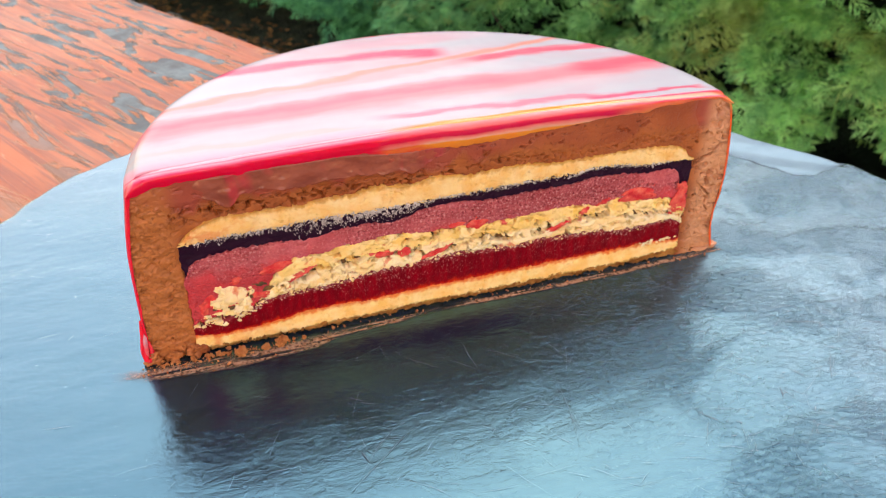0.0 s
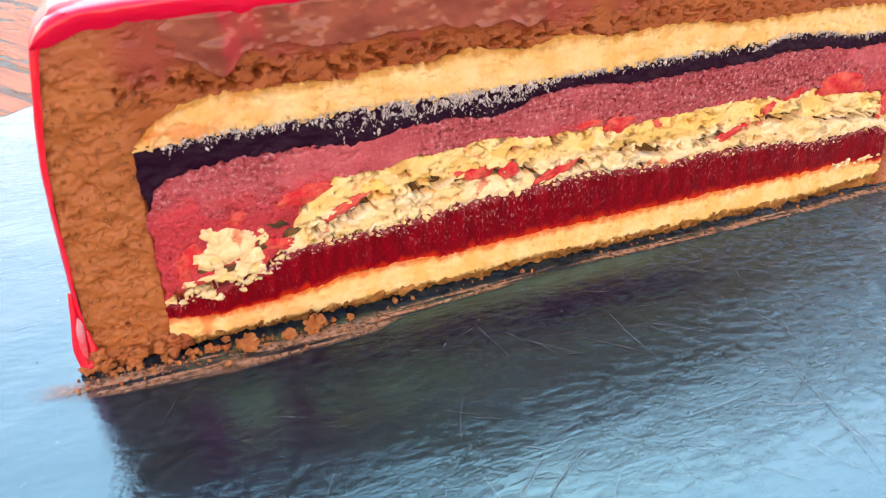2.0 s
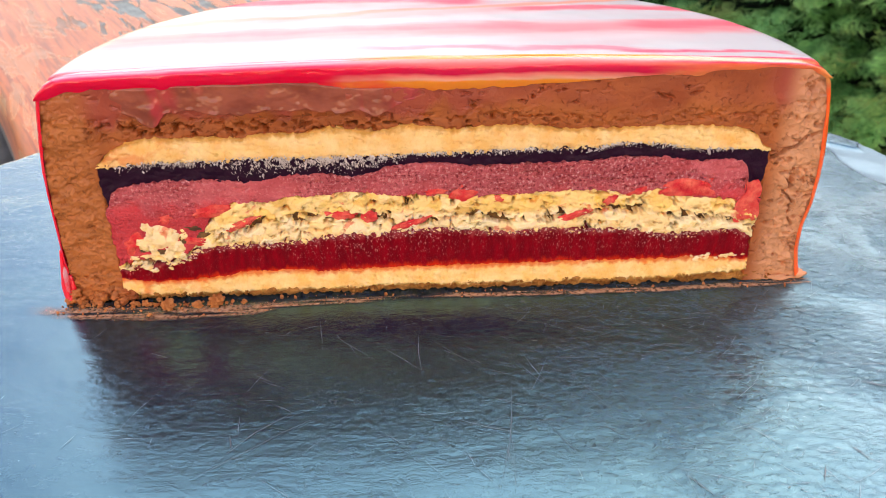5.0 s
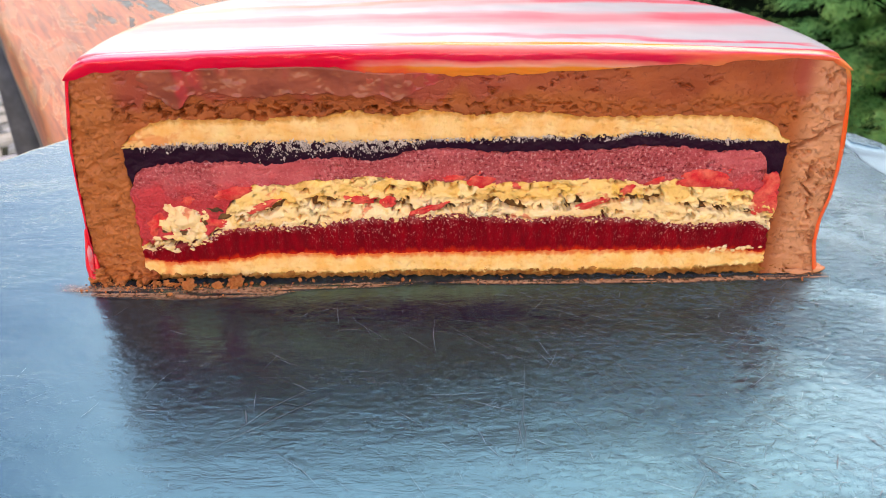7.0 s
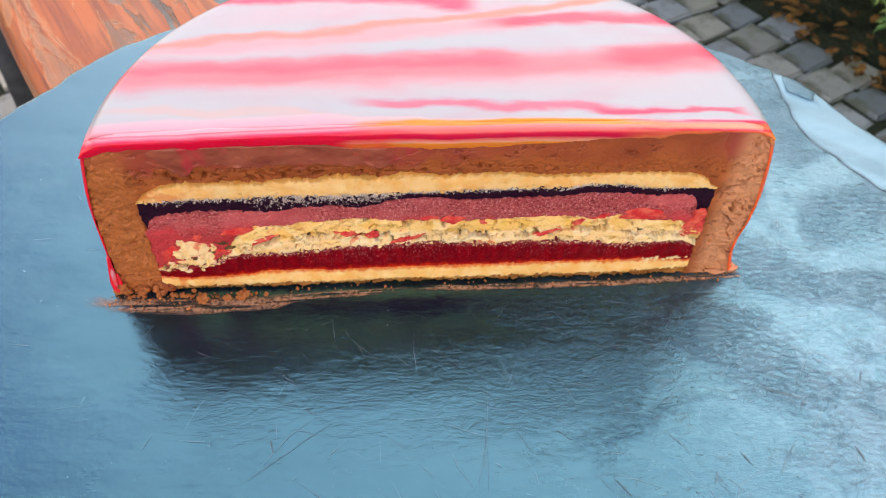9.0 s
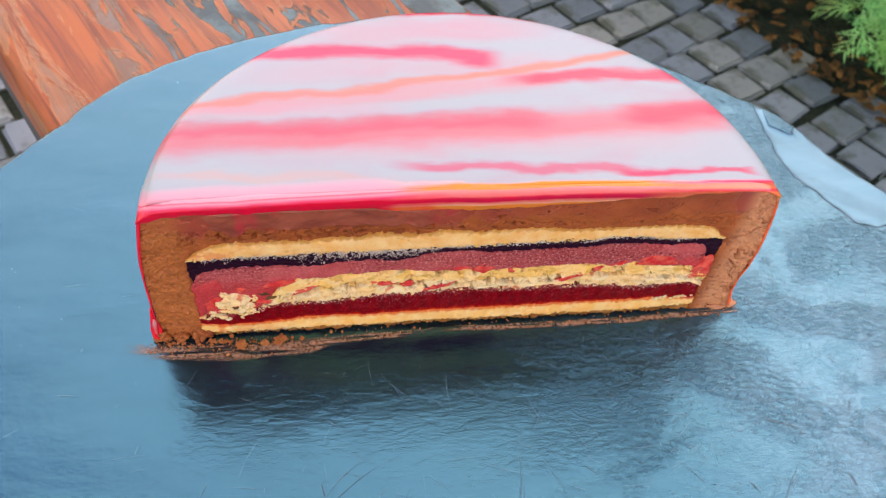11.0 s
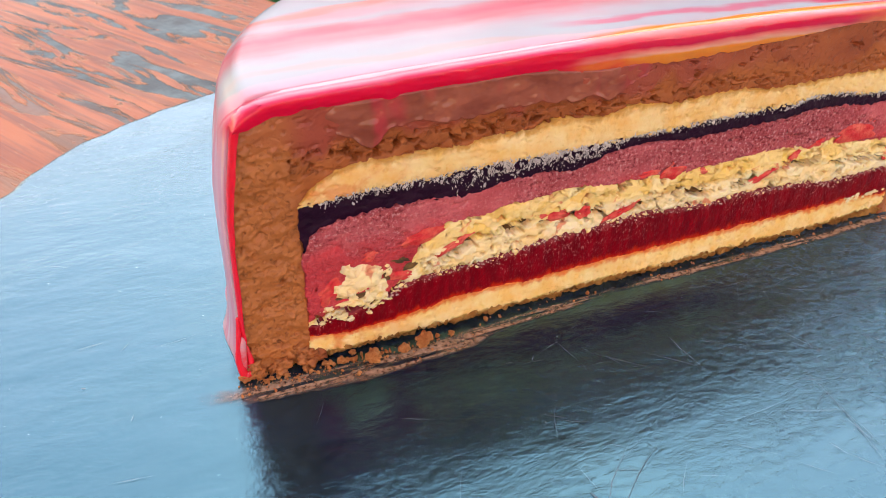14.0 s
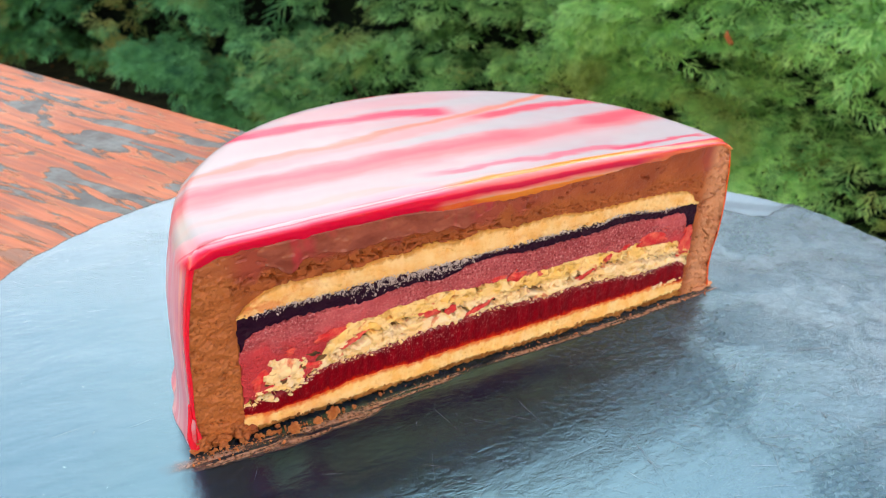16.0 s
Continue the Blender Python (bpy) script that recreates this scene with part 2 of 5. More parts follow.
# -- cake --
def glaze_bands(m, x, y):
    """Pink streaks poured over white: each row is x0, y0, x1, y1, width, bend, ends' softness, strength (mm), colour."""
    rows = [
        (-70, 18.0, 80, 20.0, 7.0, 1.5, 40, 0.28, (0.82, 0.323, 0.312)),
        (-80, 50.0, 60, 54.0, 6.0, 1.5, 40, 0.25, (0.80, 0.342, 0.343)),
        (-50, 70.0, 40, 72.0, 6.0, 1.0, 24, 0.35, (0.80, 0.285, 0.296)),
        (35, 5.6, 82, 6.4, 1.3, 0.8, 8, 0.8, (0.78, 0.03, 0.10)),
        (-26, 12.6, 68, 7.0, 2.2, -2.0, 16, 0.7, (0.76, 0.07, 0.15)),
        (-99, 25.5, 84, 30.0, 7.0, -3.0, 12, 0.72, (0.80, 0.145, 0.165)),
        (-99, 30.0, 30, 28.5, 3.6, -1.0, 14, 0.45, (0.78, 0.05, 0.10)),
        (40, 30.0, 94, 33.0, 4.4, 0.0, 14, 0.65, (0.82, 0.05, 0.10)),
        (-92, 12.5, -14, 4.5, 2.0, 0.0, 20, 0.3, (0.86, 0.380, 0.22)),
        (-84, 39.0, 64, 64.0, 2.3, -5.2, 10, 0.68, (0.84, 0.21, 0.09)),
        (-88, 37.0, 36, 48.0, 4.2, -2.0, 14, 0.5, (0.82, 0.266, 0.250)),
        (8, 45.5, 88, 47.5, 3.2, 2.8, 18, 0.8, (0.82, 0.035, 0.09)),
        (-76, 59.5, 18, 57.0, 4.4, 3.8, 8, 0.88, (0.80, 0.048, 0.125)),
        (-18, 83.0, 44, 80.0, 3.2, 2.0, 8, 0.92, (0.80, 0.028, 0.062)),
        (-84, 36.0, -10, 34.0, 2.6, 0.0, 20, 0.3, (0.78, 0.342, 0.374)),
    ]
    c = m.mix(m.steps(m.noise(m.mapped(m.where(), (0.35, 1, 1)), 60, 3, 0.55, 0.6), 0.45, 0.72), (0.345, 0.372, 0.368), (0.385, 0.325, 0.330))
    for x0, y0, x1, y1, w, bend, soft, strength, tint in rows:
        s = m.math("DIVIDE", m.math("SUBTRACT", x, x0), x1 - x0)
        sag = m.math("MULTIPLY", m.math("MULTIPLY", s, m.math("SUBTRACT", 1.0, s)), 4 * bend)
        mid = m.math("ADD", m.math("MULTIPLY_ADD", s, y1 - y0, y0), sag)
        off = m.math("ABSOLUTE", m.math("DIVIDE", m.math("SUBTRACT", y, mid), 1.25 * w))
        band = m.steps(off, 1.1, 0.2)
        ends = m.math("MULTIPLY", m.steps(x, x0, x0 + soft), m.steps(x, x1, x1 - soft))
        c = m.mix(m.math("MULTIPLY", m.math("MULTIPLY", band, ends), strength), c, tuple(v * k for v, k in zip(tint, (0.78, 0.74, 0.76))))
    return c


def rim_colours(m, x, y, z):
    """Streaks along the cut edge of the glaze: red at one end, gold, red and orange at the other; colour and cover (mm)."""
    p = m.where()
    wob = m.math("MULTIPLY_ADD", m.noise(m.mapped(p, (0.16, 0.5, 0.5)), 150, 4, 0.6, 0.4), 3.2, -1.6)
    q = m.math("ADD", m.math("ADD", y, m.math("ADD", z, m.math("MULTIPLY", m.math("MULTIPLY", x, x), 0.000342))), m.math("SUBTRACT", wob, 57.8))
    left = m.ramp(q, ((-6, (0.78, 0.005, 0.028)), (-1.6, (0.80, 0.006, 0.034)), (-0.6, (0.80, 0.03, 0.09)), (0.6, (0.82, 0.22, 0.26)), (1.3, (0.80, 0.10, 0.14)), (1.7, (0.78, 0.26, 0.29)), (4.0, (0.62, 0.30, 0.33)), (7.5, (0.41, 0.38, 0.38))))
    mid = m.ramp(q, ((-6, (0.80, 0.20, 0.02)), (-4.9, (0.86, 0.24, 0.025)), (-4.5, (0.82, 0.32, 0.20)), (-3.7, (0.84, 0.15, 0.12)), (-3.3, (0.66, 0.006, 0.045)), (-2.2, (0.74, 0.012, 0.055)), (-1.4, (0.84, 0.12, 0.11)), (0.8, (0.84, 0.20, 0.15)), (1.1, (0.88, 0.20, 0.012)), (2.7, (0.88, 0.21, 0.015)), (3.6, (0.60, 0.40, 0.33))))
    end = m.ramp(q, ((-6, (0.45, 0.12, 0.05)), (-3.4, (0.82, 0.24, 0.06)), (-1.5, (0.86, 0.15, 0.05)), (-0.7, (0.78, 0.02, 0.06)), (0.2, (0.86, 0.20, 0.09)), (1.6, (0.84, 0.15, 0.08)), (2.4, (0.80, 0.04, 0.11)), (3.6, (0.58, 0.36, 0.36))))
    across = m.math("ADD", x, m.math("MULTIPLY_ADD", m.noise(m.mapped(p, (0.5, 2, 2)), 120, 3), 40, -20))
    to_mid, to_end = m.steps(across, -30, -4), m.steps(across, 38, 62)
    c = m.mix(to_end, m.mix(to_mid, left, mid), end)
    cover = m.steps(m.math("ADD", q, m.math("MULTIPLY", to_mid, 3.4)), 7.2, 6.0)
    return c, cover


def glaze_material():
    m = Nodes("mirror glaze, marbled white and pink")
    p = m.where()
    mm = m.mapped(p, (1000, 1000, 1000))
    x, y, z = m.split(mm)
    warp = m.noise(m.mapped(p, (1, 2.2, 1)), 38, 3, 0.5)
    warp2 = m.noise(m.mapped(p, (1, 2.5, 1), shift=(3, 1, 0)), 130, 3, 0.5)
    yy = m.math("ADD", y, m.math("ADD", m.math("MULTIPLY_ADD", warp, 9.0, -4.5), m.math("MULTIPLY_ADD", warp2, 2.4, -1.2)))
    xx = m.math("ADD", x, m.math("MULTIPLY_ADD", warp, 8.0, -4.0))
    top = glaze_bands(m, xx, yy)
    # down the side the streaks run with the flow
    flow = m.noise(m.mapped(p, (1, 1, 0.10)), 120, 3, 0.55, 0.4)
    side = m.mix(m.steps(flow, 0.40, 0.64), (0.56, 0.36, 0.38), (0.64, 0.17, 0.20))
    side = m.mix(m.steps(m.noise(m.mapped(p, (1, 1, 0.08), shift=(1, 2, 0)), 170, 2), 0.55, 0.7, 0, 0.8), side, (0.78, 0.30, 0.22))
    side = m.mix(m.steps(x, 20, 70, 0, 0.8), side, (0.86, 0.10, 0.04))
    streaks, cover = rim_colours(m, x, y, z)
    top = m.mix(cover, top, streaks)
    c = m.mix(m.steps(z, 52.5, 46.0), top, side)
    return m.done(c, 0.24, m.bump(m.noise(p, 45, 2), 0.0006), Coat_Weight=0.03, Coat_Roughness=0.03, Specular_IOR_Level=0.08,
                  Subsurface_Weight=0.12, Subsurface_Radius=(0.004, 0.0016, 0.0016), Subsurface_Scale=1.0)


def cut_glaze_material():
    m = Nodes("cut edge of red glaze")
    p = m.where()
    mm = m.split(m.mapped(p, (1000, 1000, 1000)))
    x, z = mm[0], mm[2]
    n = m.noise(m.mapped(p, (0.35, 1, 1)), 160, 3)
    c = rim_colours(m, x, mm[1], z)[0]
    c = m.mix(m.steps(z, 51.5, 47.5), c, m.mix(m.steps(x, -20, 20), (0.88, 0.016, 0.030), (0.90, 0.11, 0.02)))
    return m.done(c, 0.2, m.bump(n, 0.0004), Coat_Weight=0.15, Coat_Roughness=0.05, Specular_IOR_Level=0.35, Subsurface_Weight=0.25,
                  Subsurface_Radius=(0.003, 0.0008, 0.0006), Subsurface_Scale=1.0)


def film_material():
    m = Nodes("red-brown glaze film on mousse")
    p = m.where()
    n = m.noise(m.mapped(p, (0.5, 1, 1)), 140, 4, 0.6)
    n2 = m.noise(m.mapped(p, (1, 1, 0.3)), 90, 3, 0.6, 0.6)
    c = m.mix(m.steps(n, 0.35, 0.65), (0.25, 0.050, 0.026), (0.36, 0.082, 0.044))
    c = m.mix(m.steps(n2, 0.54, 0.70, 0, 0.7), c, (0.52, 0.03, 0.04))
    return m.done(c, 0.17, m.bump(m.noise(m.mapped(p, (0.6, 1, 1)), 130, 4, 0.55), 0.0008), Specular_IOR_Level=0.3)


def mousse_material():
    m = Nodes("milk chocolate mousse")
    p = m.where()
    mm = m.split(m.mapped(p, (1000, 1000, 1000)))
    x, z = mm[0], mm[2]
    n1, n2 = m.noise(m.mapped(p, (0.6, 1, 1)), 120, 4, 0.6), m.noise(p, 900, 4, 0.65)
    c = m.mix(m.steps(n1, 0.3, 0.7), (0.30, 0.060, 0.014), (0.44, 0.105, 0.026))
    c = m.mix(m.steps(n2, 0.60, 0.76, 0, 0.4), c, (0.17, 0.05, 0.014))
    # film of red glaze dragged down by the knife
    dragged = m.noise(m.mapped(p, (1, 1, 0.30)), 100, 3, 0.6, 0.6)
    height = m.math("ADD", z, m.math("MULTIPLY_ADD", dragged, 14, -7))
    film = m.math("MAXIMUM", m.math("MULTIPLY", m.steps(height, 45.0, 48.5), m.steps(x, 40, -14, 0.25, 0.75)), m.math("MULTIPLY", m.steps(height, 42.5, 49.0, 0, 0.85), m.steps(x, 66, 76)))
    c = m.mix(film, c, (0.36, 0.055, 0.038))
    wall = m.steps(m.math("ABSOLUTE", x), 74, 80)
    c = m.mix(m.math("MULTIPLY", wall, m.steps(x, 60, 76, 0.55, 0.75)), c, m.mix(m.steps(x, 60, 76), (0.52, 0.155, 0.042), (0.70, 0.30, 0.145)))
    rough = m.math("SUBTRACT", 0.48, m.math("MULTIPLY", film, 0.36))
    pits = m.math("MULTIPLY", m.math("SUBTRACT", 1.0, film), m.steps(m.noise(p, 1000, 3, 0.6), 0.55, 0.75))
    normal = m.bump(m.math("SUBTRACT", m.math("MULTIPLY", n2, 0.5), pits), 0.0003, 1.0, m.bump(m.noise(m.mapped(p, (0.7, 1, 1)), 260, 4, 0.6, 0.6), 0.0004))
    return m.done(c, rough, normal, Specular_IOR_Level=0.22)


def sponge_material(name, a, b, stain, stained_top, crust):
    m = Nodes(name)
    p = m.where()
    v = m.split(m.where("UV"))[1]
    n1, n2, n3 = m.noise(p, 190, 4, 0.6), m.noise(p, 1100, 4, 0.7), m.noise(p, 420, 3)
    c = m.mix(m.steps(n1, 0.3, 0.7), a, b)
    c = m.mix(m.steps(n2, 0.60, 0.74, 0, 0.35), c, (0.55, 0.25, 0.04))
    c = m.mix(m.steps(m.noise(m.mapped(p, (0.6, 1, 1), shift=(5, 0, 2)), 260, 4, 0.7), 0.60, 0.70, 0, 0.4), c, (0.56, 0.22, 0.03))
    soaked = m.math("MULTIPLY", m.steps(m.split(p)[0], -0.050, -0.074), m.steps(m.noise(m.mapped(p, shift=(0, 3, 1)), 170, 3, 0.6, 0.5), 0.42, 0.62, 0, 0.75))
    c = m.mix(soaked, c, (0.80, 0.20, 0.05))
    vn = m.math("ADD", v, m.math("MULTIPLY_ADD", n3, 0.5, -0.25))
    c = m.mix(m.steps(vn, 0.74, 1.0, 0, stained_top), c, stain)
    c = m.mix(m.steps(vn, 0.16, 0.02, 0, crust), c, (0.36, 0.15, 0.03))
    normal = m.bump(n2, 0.0003, 1.0, m.bump(n3, 0.0003))
    return m.done(c, 0.8, normal, Specular_IOR_Level=0.06, Subsurface_Weight=0.35, Subsurface_Radius=(0.0014, 0.0010, 0.0004), Subsurface_Scale=1.0)


def dark_jelly_material():
    m = Nodes("blackcurrant jelly")
    p = m.where()
    n = m.noise(p, 300, 3)
    c = m.mix(n, (0.010, 0.001, 0.007), (0.030, 0.003, 0.016))
    return m.done(c, 0.5, m.bump(m.noise(p, 700, 3), 0.0005), Specular_IOR_Level=0.12)


def pink_material():
    m = Nodes("raspberry mousse")
    p = m.where()
    mm = m.split(m.mapped(p, (1000, 1000, 1000)))
    n1, n2 = m.noise(p, 140, 4, 0.6), m.noise(p, 1300, 3, 0.65)
    c = m.mix(m.steps(n1, 0.3, 0.7), (0.50, 0.068, 0.070), (0.64, 0.120, 0.118))
    grainy = m.steps(m.noise(m.mapped(p, (0.5, 1, 1), shift=(2, 0, 3)), 85, 3), 0.38, 0.58, 0.25, 1.0)
    c = m.mix(m.math("MULTIPLY", m.steps(n2, 0.54, 0.64, 0, 0.9), grainy), c, (0.20, 0.010, 0.016))
    c = m.mix(m.math("MULTIPLY", m.steps(n2, 0.46, 0.36, 0, 0.6), grainy), c, (0.86, 0.40, 0.37))
    wet = m.noise(p, 110, 3, 0.6, 0.8)
    low = m.steps(m.math("ADD", mm[2], m.math("MULTIPLY", wet, 16)), 36.0, 30.0)
    c = m.mix(m.math("MULTIPLY", low, 0.8), c, (0.74, 0.045, 0.05))
    return m.done(c, m.math("MULTIPLY_ADD", low, -0.25, 0.65), m.bump(m.math("MULTIPLY", n2, grainy), 0.0014, 1.0, m.bump(n1, 0.0003)), Specular_IOR_Level=0.14)


def crumble_material():
    m = Nodes("broken almond biscuit")
    p = m.where()
    cell = m.attribute("chunk")
    n1, n2, n3 = m.noise(p, 230, 4, 0.6), m.noise(p, 1200, 4, 0.7), m.noise(m.mapped(p, (0.55, 1, 1), shift=(2, 0, 1)), 210, 4, 0.62)
    v = m.split(m.where("UV"))[1]
    tier = m.steps(m.math("ADD", v, m.math("MULTIPLY_ADD", n1, 0.3, -0.15)), 0.42, 0.60)
    c = m.mix(tier, m.mix(cell, (0.99, 0.60, 0.26), (0.99, 0.72, 0.42)), m.mix(cell, (0.97, 0.53, 0.15), (0.99, 0.64, 0.29)))
    c = m.mix(m.steps(n1, 0.56, 0.70, 0, 0.55), c, (0.88, 0.46, 0.06))
    c = m.mix(m.steps(n3, 0.57, 0.68, 0, 0.55), c, (0.54, 0.25, 0.035))
    c = m.mix(m.steps(m.noise(p, 170, 3, 0.6, 0.5), 0.61, 0.68, 0, 0.7), c, (0.80, 0.12, 0.06))
    c = m.mix(m.steps(n2, 0.64, 0.78, 0, 0.15), c, (0.60, 0.33, 0.09))
    return m.done(c, 0.8, m.bump(n2, 0.0003, 1.0, m.bump(n1, 0.0004)), Specular_IOR_Level=0.06, Subsurface_Weight=0.3,
                  Subsurface_Radius=(0.0012, 0.0009, 0.0004), Subsurface_Scale=1.0)


def red_jelly_material():
    m = Nodes("raspberry jelly")
    p = m.where()
    v = m.split(m.where("UV"))[1]
    streak = m.noise(m.mapped(p, (1, 1, 0.22)), 520, 4, 0.65)
    frost = m.noise(p, 1300, 3, 0.7)
    c = m.mix(m.steps(streak, 0.35, 0.7), (0.17, 0.0004, 0.004), (0.28, 0.001, 0.006))
    icy = m.noise(m.mapped(p, (1, 1, 0.45)), 2500, 3, 0.65)
    where_icy = m.math("MULTIPLY", m.steps(m.noise(m.mapped(p, (1, 1, 0.4), shift=(1, 0, 4)), 70, 3, 0.6), 0.42, 0.60), m.steps(v, 0.15, 0.75, 0.2, 1.0))
    c = m.mix(m.math("MULTIPLY", m.steps(icy, 0.57, 0.68, 0, 0.7), where_icy), c, (0.66, 0.22, 0.20))
    vn = m.math("ADD", v, m.math("MULTIPLY_ADD", streak, 0.5, -0.25))
    c = m.mix(m.steps(vn, 0.80, 1.0, 0, 0.5), c, (0.42, 0.07, 0.07))
    c = m.mix(m.steps(vn, 0.17, -0.04, 0, 0.75), c, (0.74, 0.03, 0.006))
    return m.done(c, m.steps(frost, 0.3, 0.7, 0.3, 0.55), m.bump(icy, 0.0003, 1.0, m.bump(streak, 0.00012)), Specular_IOR_Level=0.10)


GLAZE, CUT_GLAZE, MOUSSE, FILM = glaze_material(), cut_glaze_material(), mousse_material(), film_material()
SPONGE = sponge_material("vanilla sponge", (0.92, 0.445, 0.135), (0.95, 0.61, 0.28), (0.58, 0.22, 0.04), 0.85, 0.0)
LOW_SPONGE = sponge_material("jelly-soaked sponge", (0.95, 0.47, 0.135), (0.97, 0.63, 0.28), (0.80, 0.10, 0.012), 0.8, 0.8)
DARK_JELLY, PINK, CRUMBLE, RED_JELLY = dark_jelly_material(), pink_material(), crumble_material(), red_jelly_material()
CRUST = plain("baked brown crust", (0.26, 0.08, 0.016), (0.58, 0.23, 0.06), 0.8, 260, 0.001, Specular_IOR_Level=0.08)
BERRY = plain("raspberry piece", (0.80, 0.022, 0.030), (0.95, 0.16, 0.10), 0.5, 300, 0.0006, Specular_IOR_Level=0.12)
# browned biscuit, with the gaps' shade put into its colour
BROWN_SHADE = plain("browned biscuit, darkened as gap shade", (0.075, 0.030, 0.007), (0.24, 0.095, 0.018), 0.8, 400, 0.0006)
DRIP = plain("pale pink drip of glaze", (0.84, 0.05, 0.06), (0.66, 0.30, 0.31), 0.25, 220)
CRUMB = plain("brown cake crumb", (0.58, 0.15, 0.040), (0.80, 0.30, 0.10), 0.8, 500, 0.0008, Specular_IOR_Level=0.08)
FROST = plain("pale pink fruit crumb", (0.40, 0.12, 0.11), (0.72, 0.40, 0.32), 0.8, 900, Specular_IOR_Level=0.1)
SPECK = plain("pale sponge speck", (0.46, 0.34, 0.30), (0.78, 0.64, 0.56), 0.8, 900, Specular_IOR_Level=0.1)


def smear_material():
    m = Nodes("thin smear of mousse")
    p = m.where()
    n = m.noise(m.mapped(p, (0.06, 1, 1), (0, 0, radians(-6))), 700, 4, 0.62)
    n2 = m.noise(p, 160, 3)
    grit = m.noise(p, 1100, 3, 0.6)
    cover = m.math("MULTIPLY", m.steps(n, 0.37, 0.53), m.math("MULTIPLY", m.attribute("cover"), m.steps(n2, 0.25, 0.5, 0.4, 1.0)))
    m.put(m.bsdf.inputs["Alpha"], m.math("MULTIPLY", cover, m.steps(grit, 0.34, 0.48, 0.45, 1.0)))
    return m.done(m.mix(m.steps(grit, 0.4, 0.7), (0.38, 0.17, 0.08), (0.62, 0.35, 0.21)), 0.6, m.bump(grit, 0.0006), Specular_IOR_Level=0.2)


SMEAR = smear_material()


# ---- geometry helpers ----
def lattice(i, j, seed):
    n = (i.astype(np.int64) * 374761393 + j.astype(np.int64) * 668265263 + seed * 1442695041) & 0xFFFFFFFF
    n = ((n ^ (n >> 13)) * 1274126177) & 0xFFFFFFFF
    return ((n ^ (n >> 16)) & 0xFFFF) / 65535.0


def rough2(x, y, seed=0):
    """Smooth noise in the plane, 0 to 1."""
    x, y = np.broadcast_arrays(np.asarray(x, float), np.asarray(y, float))
    i, j = np.floor(x), np.floor(y)
    u, v = x - i, y - j
    u, v = u * u * (3 - 2 * u), v * v * (3 - 2 * v)
    a, b = lattice(i, j, seed), lattice(i + 1, j, seed)
    c, d = lattice(i, j + 1, seed), lattice(i + 1, j + 1, seed)
    return (a * (1 - u) + b * u) * (1 - v) + (c * (1 - u) + d * u) * v


def rough(x, y, seed=0, octaves=4):
    return sum(rough2(x * 2**k, y * 2**k, seed + k) / 2 ** (k + 1) for k in range(octaves)) / (1 - 0.5**octaves)


def chunks(x, y, seed=0):
    """Cells: the distances to the nearest and the second point, and a number for each cell."""
    i, j = np.floor(x), np.floor(y)
    f1, f2, who = np.full(x.shape, 9.0), np.full(x.shape, 9.0), np.zeros(x.shape)
    for di in (-1, 0, 1):
        for dj in (-1, 0, 1):
            px, py = i + di + lattice(i + di, j + dj, seed), j + dj + lattice(i + di, j + dj, seed + 7)
            d = np.hypot(px - x, py - y)
            near = d < f1
            f2 = np.where(near, f1, np.minimum(f2, d))
            who = np.where(near, lattice(i + di, j + dj, seed + 13), who)
            f1 = np.where(near, d, f1)
    return f1, f2, who


def mesh_of(name, verts, faces, material, smooth=True):
    me = bpy.data.meshes.new(name)
    me.from_pydata([tuple(v) for v in np.asarray(verts, float)], [], [tuple(int(i) for i in f) for f in faces])
    for mat in material if isinstance(material, (list, tuple)) else [material]:
        me.materials.append(mat)
    if smooth:
        me.polygons.foreach_set("use_smooth", [True] * len(me.polygons))
    me.update()
    return me


def part(name, verts, faces, material, parent=None, label="", smooth=True):
    ob = new(name, mesh_of(name, verts, faces, material, smooth))
    ob.parent = parent
    if label:
        ob["label"] = label
    return ob


def bm_part(name, bm, material, parent=None, label="", smooth=True):
    me = bpy.data.meshes.new(name)
    bm.to_mesh(me)
    bm.free()
    me.materials.append(material)
    if smooth:
        me.polygons.foreach_set("use_smooth", [True] * len(me.polygons))
    ob = new(name, me)
    ob.parent = parent
    if label:
        ob["label"] = label
    return ob


def grid_faces(nu, nv, start=0, flip=False):
    out = []
    for a in range(nu - 1):
        for b in range(nv - 1):
            q = (start + a * nv + b, start + (a + 1) * nv + b, start + (a + 1) * nv + b + 1, start + a * nv + b + 1)
            out.append(q[::-1] if flip else q)
    return out


def lumps(rows, seed=0, bumpy=0.35, level=2):
    """Many irregular lumps in one mesh; rows of centre, three half sizes, turn."""
    bm = bmesh.new()
    bmesh.ops.create_icosphere(bm, subdivisions=level, radius=1.0)
    base = np.array([v.co[:] for v in bm.verts])
    tris = np.array([[v.index for v in f.verts] for f in bm.faces])
    bm.free()
    verts, faces = [], []
    for k, (centre, half, turn) in enumerate(rows):
        shift = rough2(base[:, 0] * 1.7 + 9 * k, base[:, 1] * 1.7 + base[:, 2] * 2.3 + 5 * k, seed) - 0.5
        fine = rough2(base[:, 0] * 4 + 7 * k, base[:, 2] * 4 + base[:, 1] * 3 + 3 * k, seed + 3) - 0.5
        p = base * (1 + bumpy * (1.6 * shift + 0.9 * fine))[:, None] * np.asarray(half)
        c, s = math.cos(turn), math.sin(turn)
        p = np.stack([c * p[:, 0] - s * p[:, 2], p[:, 1], s * p[:, 0] + c * p[:, 2]], 1)
        verts.append(p + np.asarray(centre))
        faces.append(tris + k * len(base))
    return np.concatenate(verts), np.concatenate(faces)


